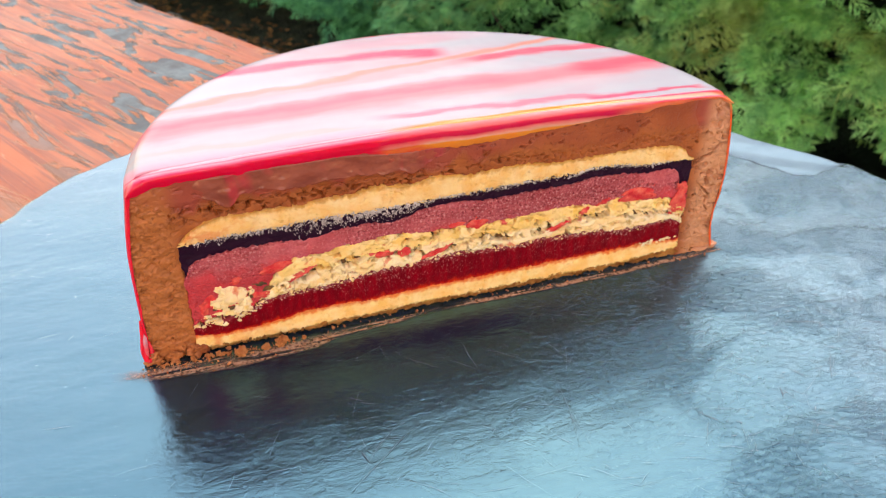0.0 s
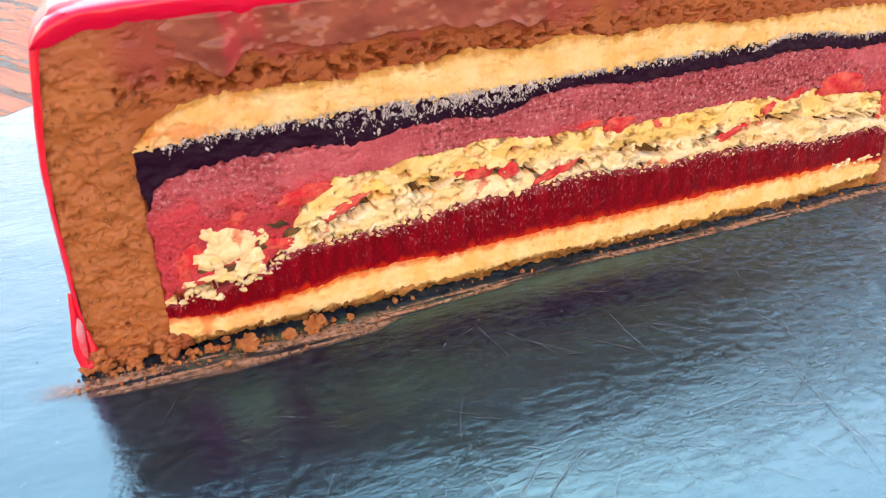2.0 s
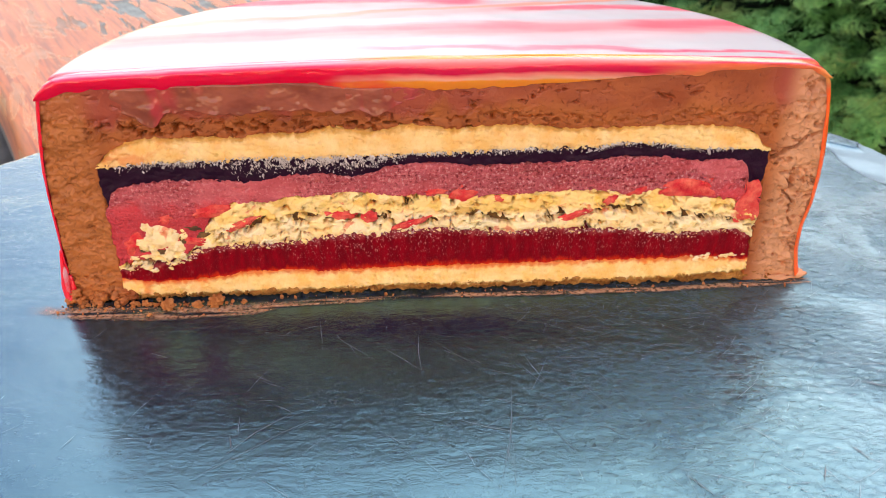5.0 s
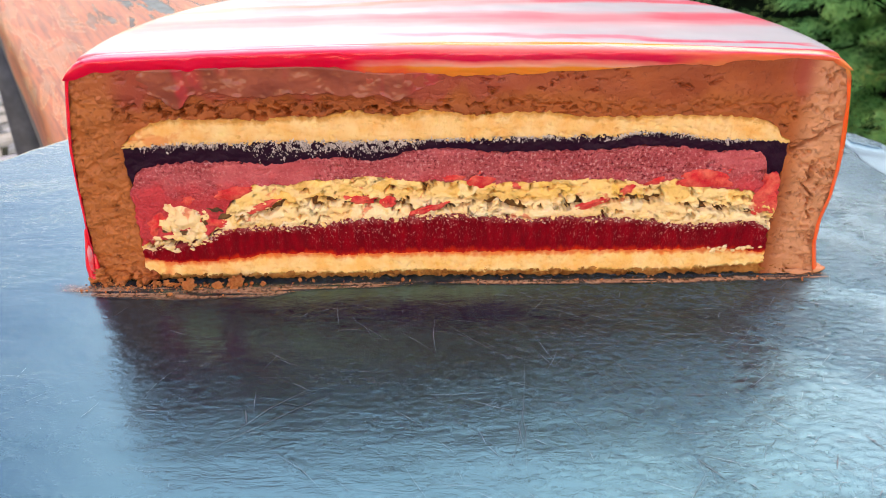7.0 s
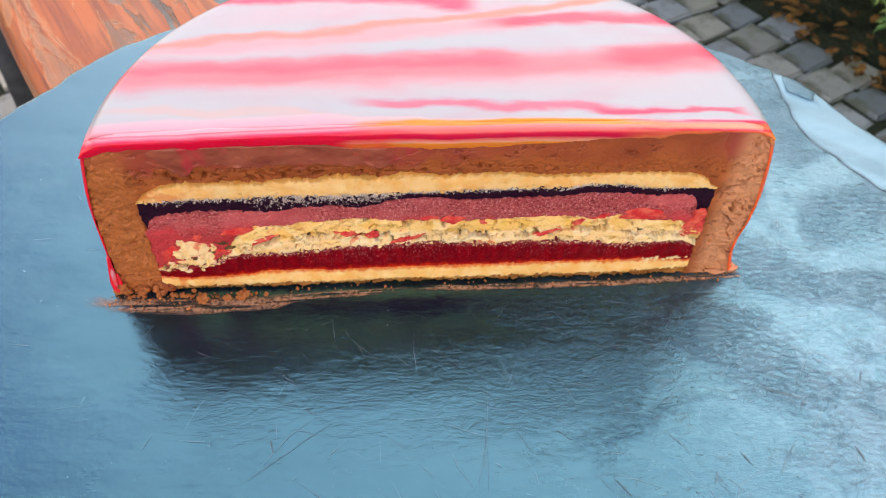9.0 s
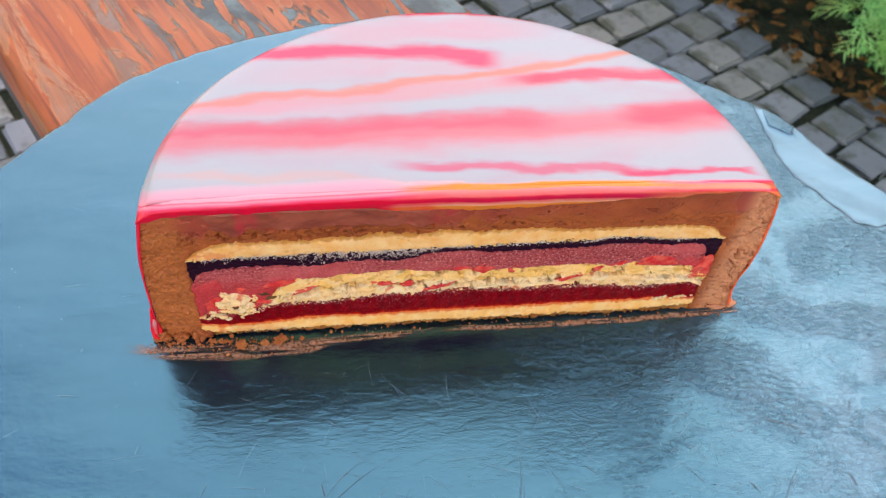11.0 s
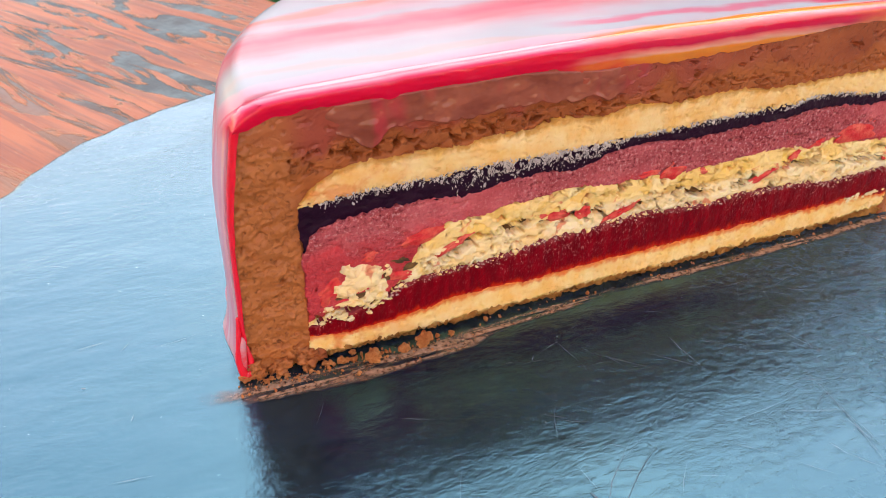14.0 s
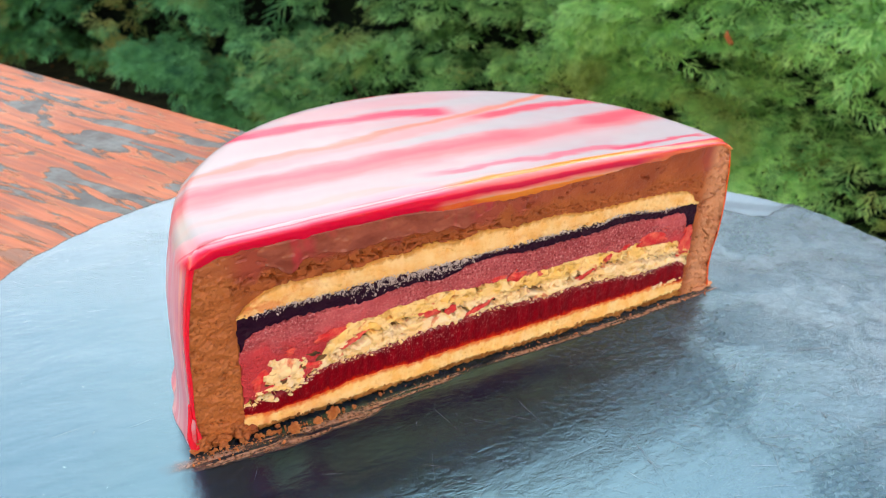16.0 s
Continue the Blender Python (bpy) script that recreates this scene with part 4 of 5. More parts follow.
def build_mousse(cake):
    """The mousse round the insert: two walls and the band over it."""
    def relief(X, Z):
        upper = np.clip((Z - 46.5 - 2.5 * (rough2(X / 7, X * 0, 63) - 0.5)) / 1.5, 0, 1)
        # short tears in a smooth face
        torn = np.clip(rough(X / 1.9 + Z / 3.0, Z / 1.2 - X / 5.0, 61, 4) - 0.64, 0, 1) * 9.0 * np.clip((rough2(X / 6, Z / 3.5, 62) - 0.40) / 0.2, 0, 1) * (0.35 + 0.65 * np.clip((X + 22) / 30, 0, 1))
        low = np.exp(-(((Z - 43.4) / 1.9) ** 2)) * (np.abs(X) < 78)
        holes = np.clip(rough(X / 1.3, Z / 0.8, 71) - 0.52, 0, 1) * 11.0 * low * np.clip((40 - X) / 25, 0.3, 1)
        wall = np.clip((np.abs(X) - 76) / 4, 0, 1)
        crumbly = np.clip(rough(X / 1.4, Z / 1.1, 82) - 0.60, 0, 1) * 6.0 * wall * np.where(X > 0, 1.0, np.clip((14 - Z) / 10, 0.5, 1))
        smeared = (rough(X / 4, Z / 2.2, 84, 4) - 0.5) * 1.5 * wall
        grainy = (rough(X / 0.8, Z / 0.8, 81) - 0.5) * (0.15 + 0.5 * wall) * (1 - 0.8 * upper)
        drag = (rough(X / 10, Z / 5, 91, 2) - 0.5) * 0.8 - 0.4 * upper * (rough(X / 4, Z / 7, 93, 2) - 0.2)
        crack_x = 80.3 + np.interp(Z, [14, 18, 22, 24, 26, 28], [3.2, 2.4, 1.4, 0.2, 0.8, -0.4]) + (rough(Z * 0.7, Z * 0, 5) - 0.5) * 3.0
        crack = 2.8 * np.exp(-(((X - crack_x) / 0.26) ** 2)) * np.clip(rough2(Z * 0.5, Z * 0, 8) * 3 - 0.4, 0, 1) * np.clip((Z - 14) / 3, 0, 1) * np.clip((29 - Z) / 2, 0, 1)
        pocket = 2.4 * np.exp(-(((X + 24.5) / 0.7) ** 2 + ((Z - 51.0) / 1.0) ** 2)) + 1.8 * np.exp(-(((X + 27.6) / 0.8) ** 2 + ((Z - 51.4) / 0.45) ** 2))
        wavy = (rough(X / 2.0, Z / 2.0, 99, 3) - 0.5) * 2.2
        gash = 2.6 * np.exp(-(((X - 81.2 + 0.3 * wavy) / 0.55) ** 2 + ((Z - 27.0) / 2.1) ** 2))
        rift = 2.4 * np.exp(-(((Z - 32.5 - 0.7 * (X - 75) - wavy) / 0.42) ** 2)) * np.clip((X - 74) / 2, 0, 1) * np.clip((86 - X) / 2, 0, 1)
        scar = 2.2 * np.exp(-(((X - 81.0) / 1.1) ** 2 + ((Z - 50.0) / 2.4) ** 2)) * np.clip(rough(X / 0.9, Z / 0.9, 97) * 4 - 1.4, 0, 1)
        return gash + rift + scar + torn * 0.9 + holes + crumbly + smeared + grainy + drag + crack + pocket + 0.3

    V, F = [], []

    def add(X, Z):
        nx, nz = X.shape
        n0 = sum(len(v) for v in V)
        out = flank(np.clip(Z, 0, 54.5), np.sign(X)) - 0.9
        s = np.clip((np.abs(X) - 77.4) / (86 - 77.4), 0, None)
        Xn = np.where(np.abs(X) > 77.4, np.sign(X) * (77.4 + s * (out - 77.4)), X)
        inner = np.clip((Xn - X0 - 0.2) / 1.0, 0, 1) * np.clip((X1 - 0.2 - Xn) / 1.0, 0, 1) * (Z < 35) * (nx < 100)
        front = np.stack([Xn, relief(Xn, Z) + 1.6 * inner, Z], -1).reshape(-1, 3)
        ring = [i * nz for i in range(nx)] + [(nx - 1) * nz + k for k in range(1, nz)] + [i * nz + nz - 1 for i in range(nx - 2, -1, -1)] + [k for k in range(nz - 2, 0, -1)]
        back = front[ring] * (1, 0, 1) * (0.96, 1, 1) + (0, 22, 0)
        V.extend((front, front[ring], back))
        F.extend(grid_faces(nx, nz, n0))
        n1, m = n0 + len(front), len(ring)
        for k in range(m):
            j = (k + 1) % m
            F.append((n1 + j, n1 + k, n1 + m + k, n1 + m + j))

    xs = np.linspace(-86, 86, 760)
    v = np.linspace(0, 1, 76)
    low = np.where(xs < X0, SPONGE_TOP(X0), np.where(xs > X1, SPONGE_TOP(X1), SPONGE_TOP(xs)))
    add(np.repeat(xs[:, None], 76, 1), low[:, None] + (GLAZE_LINE(xs) + 0.6 - low)[:, None] * v)
    for a, b in ((-86, X0 + 3.0), (X1 - 3.0, 86)):
        xs = np.linspace(a, b, 84)
        top = SPONGE_TOP(X0 if a < 0 else X1)
        v = np.linspace(0, 1, 180)
        add(np.repeat(xs[:, None], 180, 1), np.repeat((0.25 + (top - 0.25) * v)[None], 84, 0))
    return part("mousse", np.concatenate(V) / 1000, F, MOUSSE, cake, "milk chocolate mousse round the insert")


def build_glaze(cake):
    """The shell of glaze: a half round with a soft upper edge, and its cut rim on the face."""
    zs = np.array([0.2, 2, 5, 10, 16, 22, 28, 34, 40, 45, 48.5, 50.5, 52, 53.2, 54.2, 55.0, 55.5, 55.75])
    rs = flank(zs)
    rs[-1], rs[-2], rs[-3] = 78.5, 80.6, 82.0
    rin = np.linspace(76.5, 0, 26)
    prof_r, prof_z = np.concatenate([rs, rin]), np.concatenate([zs, 55.8 + 2.0 * (1 - (rin / 76.5) ** 2)])
    th = np.linspace(0, math.pi, 200)
    T, Rr = np.meshgrid(th, prof_r, indexing="ij")
    Zz = np.repeat(prof_z[None], len(th), 0)
    side = np.clip((54 - Zz) / 6, 0, 1)
    sag = (rough(T * 9, Zz / 30, 17) - 0.5) * 1.6 * side + (rough(T * 26, Zz / 18, 19) - 0.5) * 0.9 * side
    calm = np.clip(np.sin(T) * 5, 0, 1)
    sag = sag * calm
    foot = 1.6 * np.exp(-Zz / 3.0) * rough2(T * 11, T * 0, 23) * calm
    Rr = (Rr + sag + foot)
    Rr = Rr + lean(Zz) * np.clip(-np.cos(T), 0, 1) ** 2 * np.clip(Rr / 80, 0, 1)
    Rr = Rr * (1 + 0.018 * np.clip(np.sin(T) * 2, 0, 1))
    X, Y = Rr * np.cos(T), Rr * np.sin(T) * (1 - 2.2 / 88) + 2.2
    front = np.stack([X, Y, Zz], -1).reshape(-1, 3)
    # the shell turns in behind its cut edge
    m_, faces = len(prof_r), grid_faces(len(th), len(prof_r))
    for i, flip in ((0, False), (len(th) - 1, True)):
        edge_in = front[i * m_:(i + 1) * m_] * (0.95, 1, 0.95) + (0, 0.4, 0)
        n0 = len(front)
        front = np.concatenate([front, edge_in])
        for k in range(m_ - 1):
            q = (i * m_ + k, i * m_ + k + 1, n0 + k + 1, n0 + k)
            faces.append(q[::-1] if flip else q)
    shell = part("glaze", front / 1000, faces, GLAZE, cake, "glossy marbled glaze, white with pink streaks")
    # cut rim over the face: across the top
    xs = np.linspace(-86.6, 84.9, 420)
    rim_top = np.interp(np.where(xs < 0, -xs / (1 + LEAN / 85), xs), [0, 30, 55, 76, 78.5, 81, 83, 84.6, 85.6], [57.85, 57.5, 56.85, 55.85, 55.6, 55.0, 54.0, 52.5, 50.6])
    low = GLAZE_LINE(xs) - 0.5 - 0.9 * np.clip(rough(xs / 5, xs * 0, 27) - 0.45, 0, 1) * 3 - np.clip((np.abs(xs) - 80) / 4, 0, 1) * 1.5
    v = np.linspace(0, 1, 34)
    X = np.repeat(xs[:, None], 34, 1)
    Z = low[:, None] + (rim_top + 0.03 - low)[:, None] * np.sin(v * math.pi / 2)[None]
    Z = Z - 0.16 * np.clip((v - 0.93) / 0.07, 0, 1)[None] ** 1.5
    Y = -0.5 * np.sin(np.clip(v * 1.25, 0, 1) * math.pi)[None] + np.where(v > 0.55, ((v - 0.55) / 0.45) ** 2 * 3.1, 0)[None] + (rough(X / 4, Z, 33) - 0.5) * 0.4 * (1 - v)[None]
    rim = part("glaze_rim", np.stack([X, Y, Z], -1).reshape(-1, 3) / 1000, grid_faces(420, 34), CUT_GLAZE, cake, "cut red and orange rim of the glaze")
    # film dragged down over the mousse, ending in a rounded, wavy lip
    xs = np.linspace(-75, 4, 320)
    end = 47.0 + (rough(xs / 5, xs * 0, 43, 4) - 0.5) * 3.6 - 2.2 * np.exp(-(((xs + 63) / 2.6) ** 2)) - 1.2 * np.exp(-(((xs + 41) / 3.5) ** 2)) + np.clip((-76 - xs) / 8, 0, 1) * 2 + np.clip((xs + 14) / 18, 0, 1) * 5
    v = np.linspace(0, 1, 26)
    X = np.repeat(xs[:, None], 26, 1)
    up = GLAZE_LINE(xs) - 0.2
    Z = end[:, None] + (up - end)[:, None] * v**1.3
    swell = np.exp(-(((v - 0.09) / 0.09) ** 2))[None] * np.clip(rough(X / 1.6, X * 0, 45, 4) * 3.6 - 1.5, 0, 1.1)
    body = -0.30 - 1.1 * (rough(X / 3.5, Z / 3, 47, 3) - 0.5)
    sides = np.clip((-68 - xs) / 7, 0, 1) + np.clip((xs + 14) / 18, 0, 1)
    Y = body - swell * 0.24 + 1.7 * sides[:, None]
    Y[:, 0] = 1.0
    Y[:, -1] = 0.6
    part("glaze_film", np.stack([X, Y, Z], -1).reshape(-1, 3) / 1000, grid_faces(320, 26), FILM, cake, "thin glossy red-brown film dragged over the mousse")
    # down both flanks
    for s in (-1, 1):
        zz = np.linspace(1.0, 54.9, 120)
        out = flank(zz, s) + 0.06
        wide = (0.7 if s < 0 else 1.1) + 0.8 * rough(zz / 9, zz * 0, 39 + s)
        u = np.linspace(0, 1, 8)
        R = out[:, None] - wide[:, None] * u
        Y = np.where(u > 0, 0.95 - 1.15 * np.sin(u * math.pi * 0.62), 2.6)[None] + zz[:, None] * 0
        R[:, 0] -= 0.3
        V = np.stack([s * R, Y, np.repeat(zz[:, None], 8, 1)], -1).reshape(-1, 3)
        part("glaze_rim", V / 1000, grid_faces(120, 8, flip=s < 0), CUT_GLAZE, cake)
    return shell


def build_cake():
    cake = new("half_cake")
    build_mousse(cake)
    build_glaze(cake)

    def crumbly(seed, size, deep):
        return lambda X, Z, V: (rough(X / size, Z / size, seed) - 0.5) * deep + np.clip(rough(X / 0.8, Z / 0.6, seed + 4) - 0.6, 0, 1) * 2.6

    layer("top_sponge", SPONGE_TOP, JELLY_TOP, X0, X1, 420, 22, crumbly(101, 2.2, 0.34), SPONGE, cake, "pale golden sponge layer")
    layer("dark_jelly", JELLY_TOP, PINK_TOP, X0, X1, 420, 26, lambda X, Z, V: 0.35 + (rough(X / 2.2, Z / 1.4, 111) - 0.5) * 0.7, DARK_JELLY, cake, "nearly black blackcurrant jelly")
    layer("pink_mousse", PINK_TOP, CRUMBLE_TOP, X0, X1, 420, 34, lambda X, Z, V: (rough(X / 2.4, Z / 1.2, 121) - 0.5) * 0.3 + np.clip(rough(X / 2.6, Z / 1.0, 123) - 0.66, 0, 1) * 5, PINK, cake, "grainy raspberry-pink mousse")

    def warped(X, Z):
        return X + (rough(X / 1.6, Z / 1.6, 137) - 0.5) * 2.4, Z + (rough(X / 1.6, Z / 1.6, 139) - 0.5) * 2.0

    def broken(X, Z, V):
        wx, wz = warped(X, Z)
        f1, f2, who = chunks(wx / 4.4, wz / 2.9, 131)
        near_mid = np.exp(-(((Z - SEAM(X) - 2.0 * (rough(X / 3, X * 0, 133) - 0.5)) / 1.0) ** 2)) * np.clip(rough2(X / 5, X * 0, 134) * 2.6 - 0.1, 0.3, 1)
        gap = np.abs(rough(wx / 2.2, wz / 1.2, 147, 3) - 0.5)
        cut = np.clip(1.3 - gap / (0.025 + 0.06 * near_mid), 0, 1) * np.clip((rough2(X / 4, Z / 3, 145) + 0.85 * near_mid - 0.62) / 0.12, 0, 1)
        hollow = np.clip((rough(wx / 1.5, wz / 0.9, 148) - 0.67 + 0.33 * near_mid) / 0.04, 0, 1)
        edge = np.clip((V - 0.9) / 0.1, 0, 1) + np.clip((0.1 - V) / 0.1, 0, 1)
        fuzz = (rough(X / 0.6, Z / 0.55, 141) - 0.5) * 0.25 + (rough(X / 2.4, Z / 1.6, 143) - 0.5) * 1.2
        return -0.45 * np.sqrt(np.clip(1 - (f1 / 0.9) ** 2, 0, 1)) - 0.3 * (who - 0.5) + 0.3 + cut * 3.6 + hollow * 5.0 + fuzz + 0.3 * edge

    def tone(X, Z):
        wx, wz = warped(X, Z)
        return chunks(wx / 4.4, wz / 2.9, 131)[2]

    layer("biscuit_crumble", CRUMBLE_TOP, RED_TOP, X0, X1, 760, 64, broken, CRUMBLE, cake, "coarse broken pale biscuit crumble", chunk=tone)
    # browned biscuit set back; its dark colour carries the shade of the gaps
    layer("browned_biscuit", lambda x: CRUMBLE_TOP(x) - 0.9, lambda x: RED_TOP(x) + 0.7, X0 + 4, X1 - 2, 420, 20, lambda X, Z, V: 2.3 + (rough(X / 1.1, Z / 0.9, 149) - 0.5) * 2.4, BROWN_SHADE, cake, "browned biscuit, darkened for the shade between the pale lumps")
    layer("red_jelly", RED_TOP, LOW_TOP, X0, X1, 420, 34, lambda X, Z, V: 0.25 + (rough(X / 4.0, Z / 4.0, 151) - 0.5) * 0.5 + 0.5 * np.clip(rough(X / 5, X * 0, 153) - 0.5, 0, 1), RED_JELLY, cake, "translucent dark red raspberry jelly")
    layer("bottom_sponge", LOW_TOP, LOW_BASE, X0, X1, 420, 22, crumbly(161, 2.2, 0.34), LOW_SPONGE, cake, "golden sponge base soaked red on top")
    layer("crust", LOW_BASE, lambda x: 0 * x + 0.15, X0 - 6, X1 + 8, 380, 10, lambda X, Z, V: 0.9 + (rough(X / 1.5, Z / 0.8, 171) - 0.5) * 3.0, CRUST, cake, "brown baked crust")

    # crumbs of biscuit standing out of the crumble, in two uneven tiers
    rng = np.random.default_rng(17)
    shapes = []
    for k in range(8):
        V, F = lumps([((0, 0, 0), (1.0, 0.85, 0.75), 0)], 200 + k, 0.42, 3)
        me = mesh_of("biscuit_crumb", V / 1000, F, CRUMBLE)
        me.attributes.new("chunk", "FLOAT", "POINT").data.foreach_set("value", [0.3 + 0.1 * k % 0.7] * len(V))
        shapes.append(me)
    for k in range(46):
        x = rng.uniform(-62, 72.5)
        t, b = float(CRUMBLE_TOP(x)), float(RED_TOP(x))
        v = rng.choice([rng.normal(0.92, 0.06), rng.normal(0.06, 0.06), rng.normal(0.4, 0.1)])
        s = rng.gamma(3.0, 0.08) + 0.14
        ob = new("biscuit_crumb", shapes[int(rng.integers(8))])
        ob.parent = cake
        ob.matrix_basis = pose(x / 1000, (0.25 + rng.uniform(-0.4, 0.4)) / 1000, (b + (t - b) * min(max(v, 0.02), 0.95)) / 1000, rng.uniform(-20, 20), rng.uniform(-35, 35), rng.uniform(-30, 30)) @ Matrix.Diagonal((s * 1.3, s * 0.6, s * 0.8, 1))
    for k in range(26):
        x = rng.uniform(-76.5, -60)
        ob = new("biscuit_crumb", shapes[int(rng.integers(8))])
        ob.parent = cake
        s = rng.gamma(3.0, 0.14) + 0.15
        ob.matrix_basis = pose(x / 1000, (0.1 + rng.uniform(-0.4, 0.2)) / 1000, (float(RED_TOP(x)) + rng.normal(0.5, 0.9)) / 1000, rng.uniform(-20, 20), rng.uniform(-35, 35), rng.uniform(-30, 30)) @ Matrix.Diagonal((s * 1.2, s * 0.7, s * 0.9, 1))
    for k in range(14):
        x = rng.uniform(60, 73)
        ob = new("biscuit_crumb", shapes[int(rng.integers(8))])
        ob.parent = cake
        s = rng.uniform(0.3, 0.7)
        ob.matrix_basis = pose(x / 1000, 0.0, (7.4 + rng.normal(0, 0.4)) / 1000, 0, rng.uniform(-35, 35), 0) @ Matrix.Diagonal((s * 1.2, s * 0.7, s * 0.9, 1))
    # red fruit pieces caught in the crumble
    for x, z, a, b, t in ((-24.5, 21.7, 4.0, 1.1, -0.05), (-17.5, 20.9, 1.6, 1.5, 0.9), (-8.6, 18.8, 5.4, 0.9, 0.30), (30.5, 20.0, 4.4, 0.9, 0.35), (38.8, 23.8, 1.7, 0.9, 0.6),
                          (4.5, 26.2, 3.4, 1.7, 0.2), (57, 26.4, 6.6, 1.9, -0.05), (71.9, 21.6, 2.9, 4.4, 0.1), (45, 25.8, 2.2, 0.9, 0.4), (-46.6, 20.3, 4.2, 0.8, 0.42),
                          (-53.5, 23.6, 4.4, 1.3, 0.2), (-57.6, 15.5, 3.4, 1.0, -0.1), (-72.6, 15.6, 3.0, 1.8, 0.6), (12, 24.6, 1.6, 0.7, 0.0), (-2, 27.0, 2.6, 0.7, 0.1), (-64.4, 21.6, 1.7, 0.9, 0.5)):
        V, F = lumps([((x, 0.25, z), (a, 0.6, b * 1.15), t)], int(abs(x) * 10), 0.45, 4)
        part("fruit_piece", V / 1000, F, BERRY, cake)
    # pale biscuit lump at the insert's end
    # brown bits, darkened to stand for shaded gaps round the lump
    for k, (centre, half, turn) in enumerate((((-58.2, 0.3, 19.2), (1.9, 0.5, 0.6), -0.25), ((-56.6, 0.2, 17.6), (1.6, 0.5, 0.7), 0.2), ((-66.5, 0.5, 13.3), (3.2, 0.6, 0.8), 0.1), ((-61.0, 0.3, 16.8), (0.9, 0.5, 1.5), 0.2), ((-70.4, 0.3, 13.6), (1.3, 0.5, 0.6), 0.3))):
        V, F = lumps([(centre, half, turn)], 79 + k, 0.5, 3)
        part("gap_shade_piece", V / 1000, F, BROWN_SHADE, cake, "brown bit darkened as a shaded gap beside the pale lump")
    bits = [((-65.6, 0.4, 16.8), (4.0, 1.6, 3.2), 0.25), ((-63.0, 0.6, 14.6), (2.2, 1.4, 1.6), 0.5), ((-68.4, 0.6, 14.9), (1.9, 1.2, 1.4), -0.3), ((-63.0, 0.5, 12.4), (2.2, 1.1, 0.9), 0.1),
            ((-69.5, 0.5, 12.2), (2.0, 1.0, 0.8), 0.1), ((-73.5, 0.5, 11.6), (1.4, 0.9, 0.7), 0.3)]
    rng = np.random.default_rng(53)
    for k in range(22):
        a, far = rng.uniform(0, 6.28), rng.uniform(0.55, 1.15)
        s = rng.uniform(0.5, 1.35)
        bits.append(((-65.6 + 4.6 * far * math.cos(a), 0.3 + rng.uniform(-0.3, 0.4), 16.2 + 3.6 * far * math.sin(a)), (s * 1.25, s * 0.8, s), rng.uniform(-0.8, 0.8)))
    for k, (centre, half, turn) in enumerate(bits):
        V, F = lumps([(centre, half, turn)], 77 + 5 * k, 0.42 if k < 6 else 0.55, 4 if k < 6 else 3)
        lump = part("biscuit_lump", V / 1000, F, CRUMBLE, cake, "pale biscuit lump" if k == 0 else "")
        lump.data.attributes.new("chunk", "FLOAT", "POINT").data.foreach_set("value", [rng.uniform(0.1, 0.8)] * len(V))
    # pale specks over the dark jelly
    rng = np.random.default_rng(7)
    rows = []
    for _ in range(15000):
        x = rng.choice([rng.uniform(X0 + 4, X1 - 8), rng.normal(-27, 13)])
        if not X0 + 3 < x < X1 - 4:
            continue
        t, b = float(JELLY_TOP(x)), float(PINK_TOP(x))
        z = t + 0.2 - (t - b) * abs(rng.normal(0, 0.32 if -48 < x < -10 else 0.17))
        if z < b + 0.3 or rough(np.array(x / 1.1), np.array(z / 0.8), 211) < rng.uniform(0.38, 0.56):
            continue
        s = rng.gamma(1.6, 0.034)
        rows.append(((x, 0.1 + rng.uniform(-0.15, 0.15), z), (s * rng.uniform(0.5, 1.2), s * 0.8, s * rng.uniform(0.8, 2.8)), rng.normal(0, 0.4)))
    for _ in range(60):
        x = rng.normal(37, 2.0)
        rows.append(((x, 0.1, float(JELLY_TOP(x)) - 0.5 + 0.14 * (x - 37) + rng.normal(0, 0.2)), (rng.gamma(2, 0.12), 0.2, rng.gamma(2, 0.08)), 0.3))
    V, F = lumps(rows, 3, 0.7, 1)
    sp = part("specks", V / 1000, F, SPECK, cake, "pale sponge specks")
    sp["kind"] = "stuff"
    rows = []
    for _ in range(1100):
        x = rng.uniform(X0 + 16, X1 - 2)
        z = float(RED_TOP(x)) - abs(rng.normal(0, 0.9)) + 0.3
        s = rng.gamma(3, 0.03)
        rows.append(((x, 0.1 + rng.uniform(-0.3, 0.1), z), (s * 1.2, s, s), rng.uniform(0, 3)))
    V, F = lumps(rows, 4, 0.5, 1)
    sp = part("specks", V / 1000, F, FROST, cake, "pale pink specks on the red jelly")
    sp["kind"] = "stuff"
    def fringe(line, shift, spread, size, count, material, label):
        rows = []
        for _ in range(count):
            x = rng.uniform(X0 + 2, X1 - 5)
            s = rng.gamma(3, size)
            rows.append(((x, 0.15 + rng.uniform(-0.2, 0.15), float(line(x)) + shift + rng.normal(0, spread)), (s * rng.uniform(0.9, 1.8), s * 0.8, s), rng.uniform(-0.6, 0.6)))
        V, F = lumps(rows, count, 0.5, 2)
        ob = part("crumb_fringe", V / 1000, F, material, cake, label)
        ob["kind"] = "stuff"
        uv = ob.data.uv_layers.new(name="UVMap")
        uv.data.foreach_set("uv", [0.5] * (2 * len(ob.data.loops)))
        ob.data.attributes.new("chunk", "FLOAT", "POINT").data.foreach_set("value", rng.random(len(V)))

    fringe(JELLY_TOP, 0.1, 0.3, 0.055, 520, SPONGE, "loose sponge crumbs along the jelly")
    fringe(RED_TOP, 0.0, 0.5, 0.055, 260, CRUMBLE, "loose biscuit crumbs along the jelly")
    fringe(LOW_BASE, 0.0, 0.3, 0.09, 260, CRUST, "loose crust crumbs")
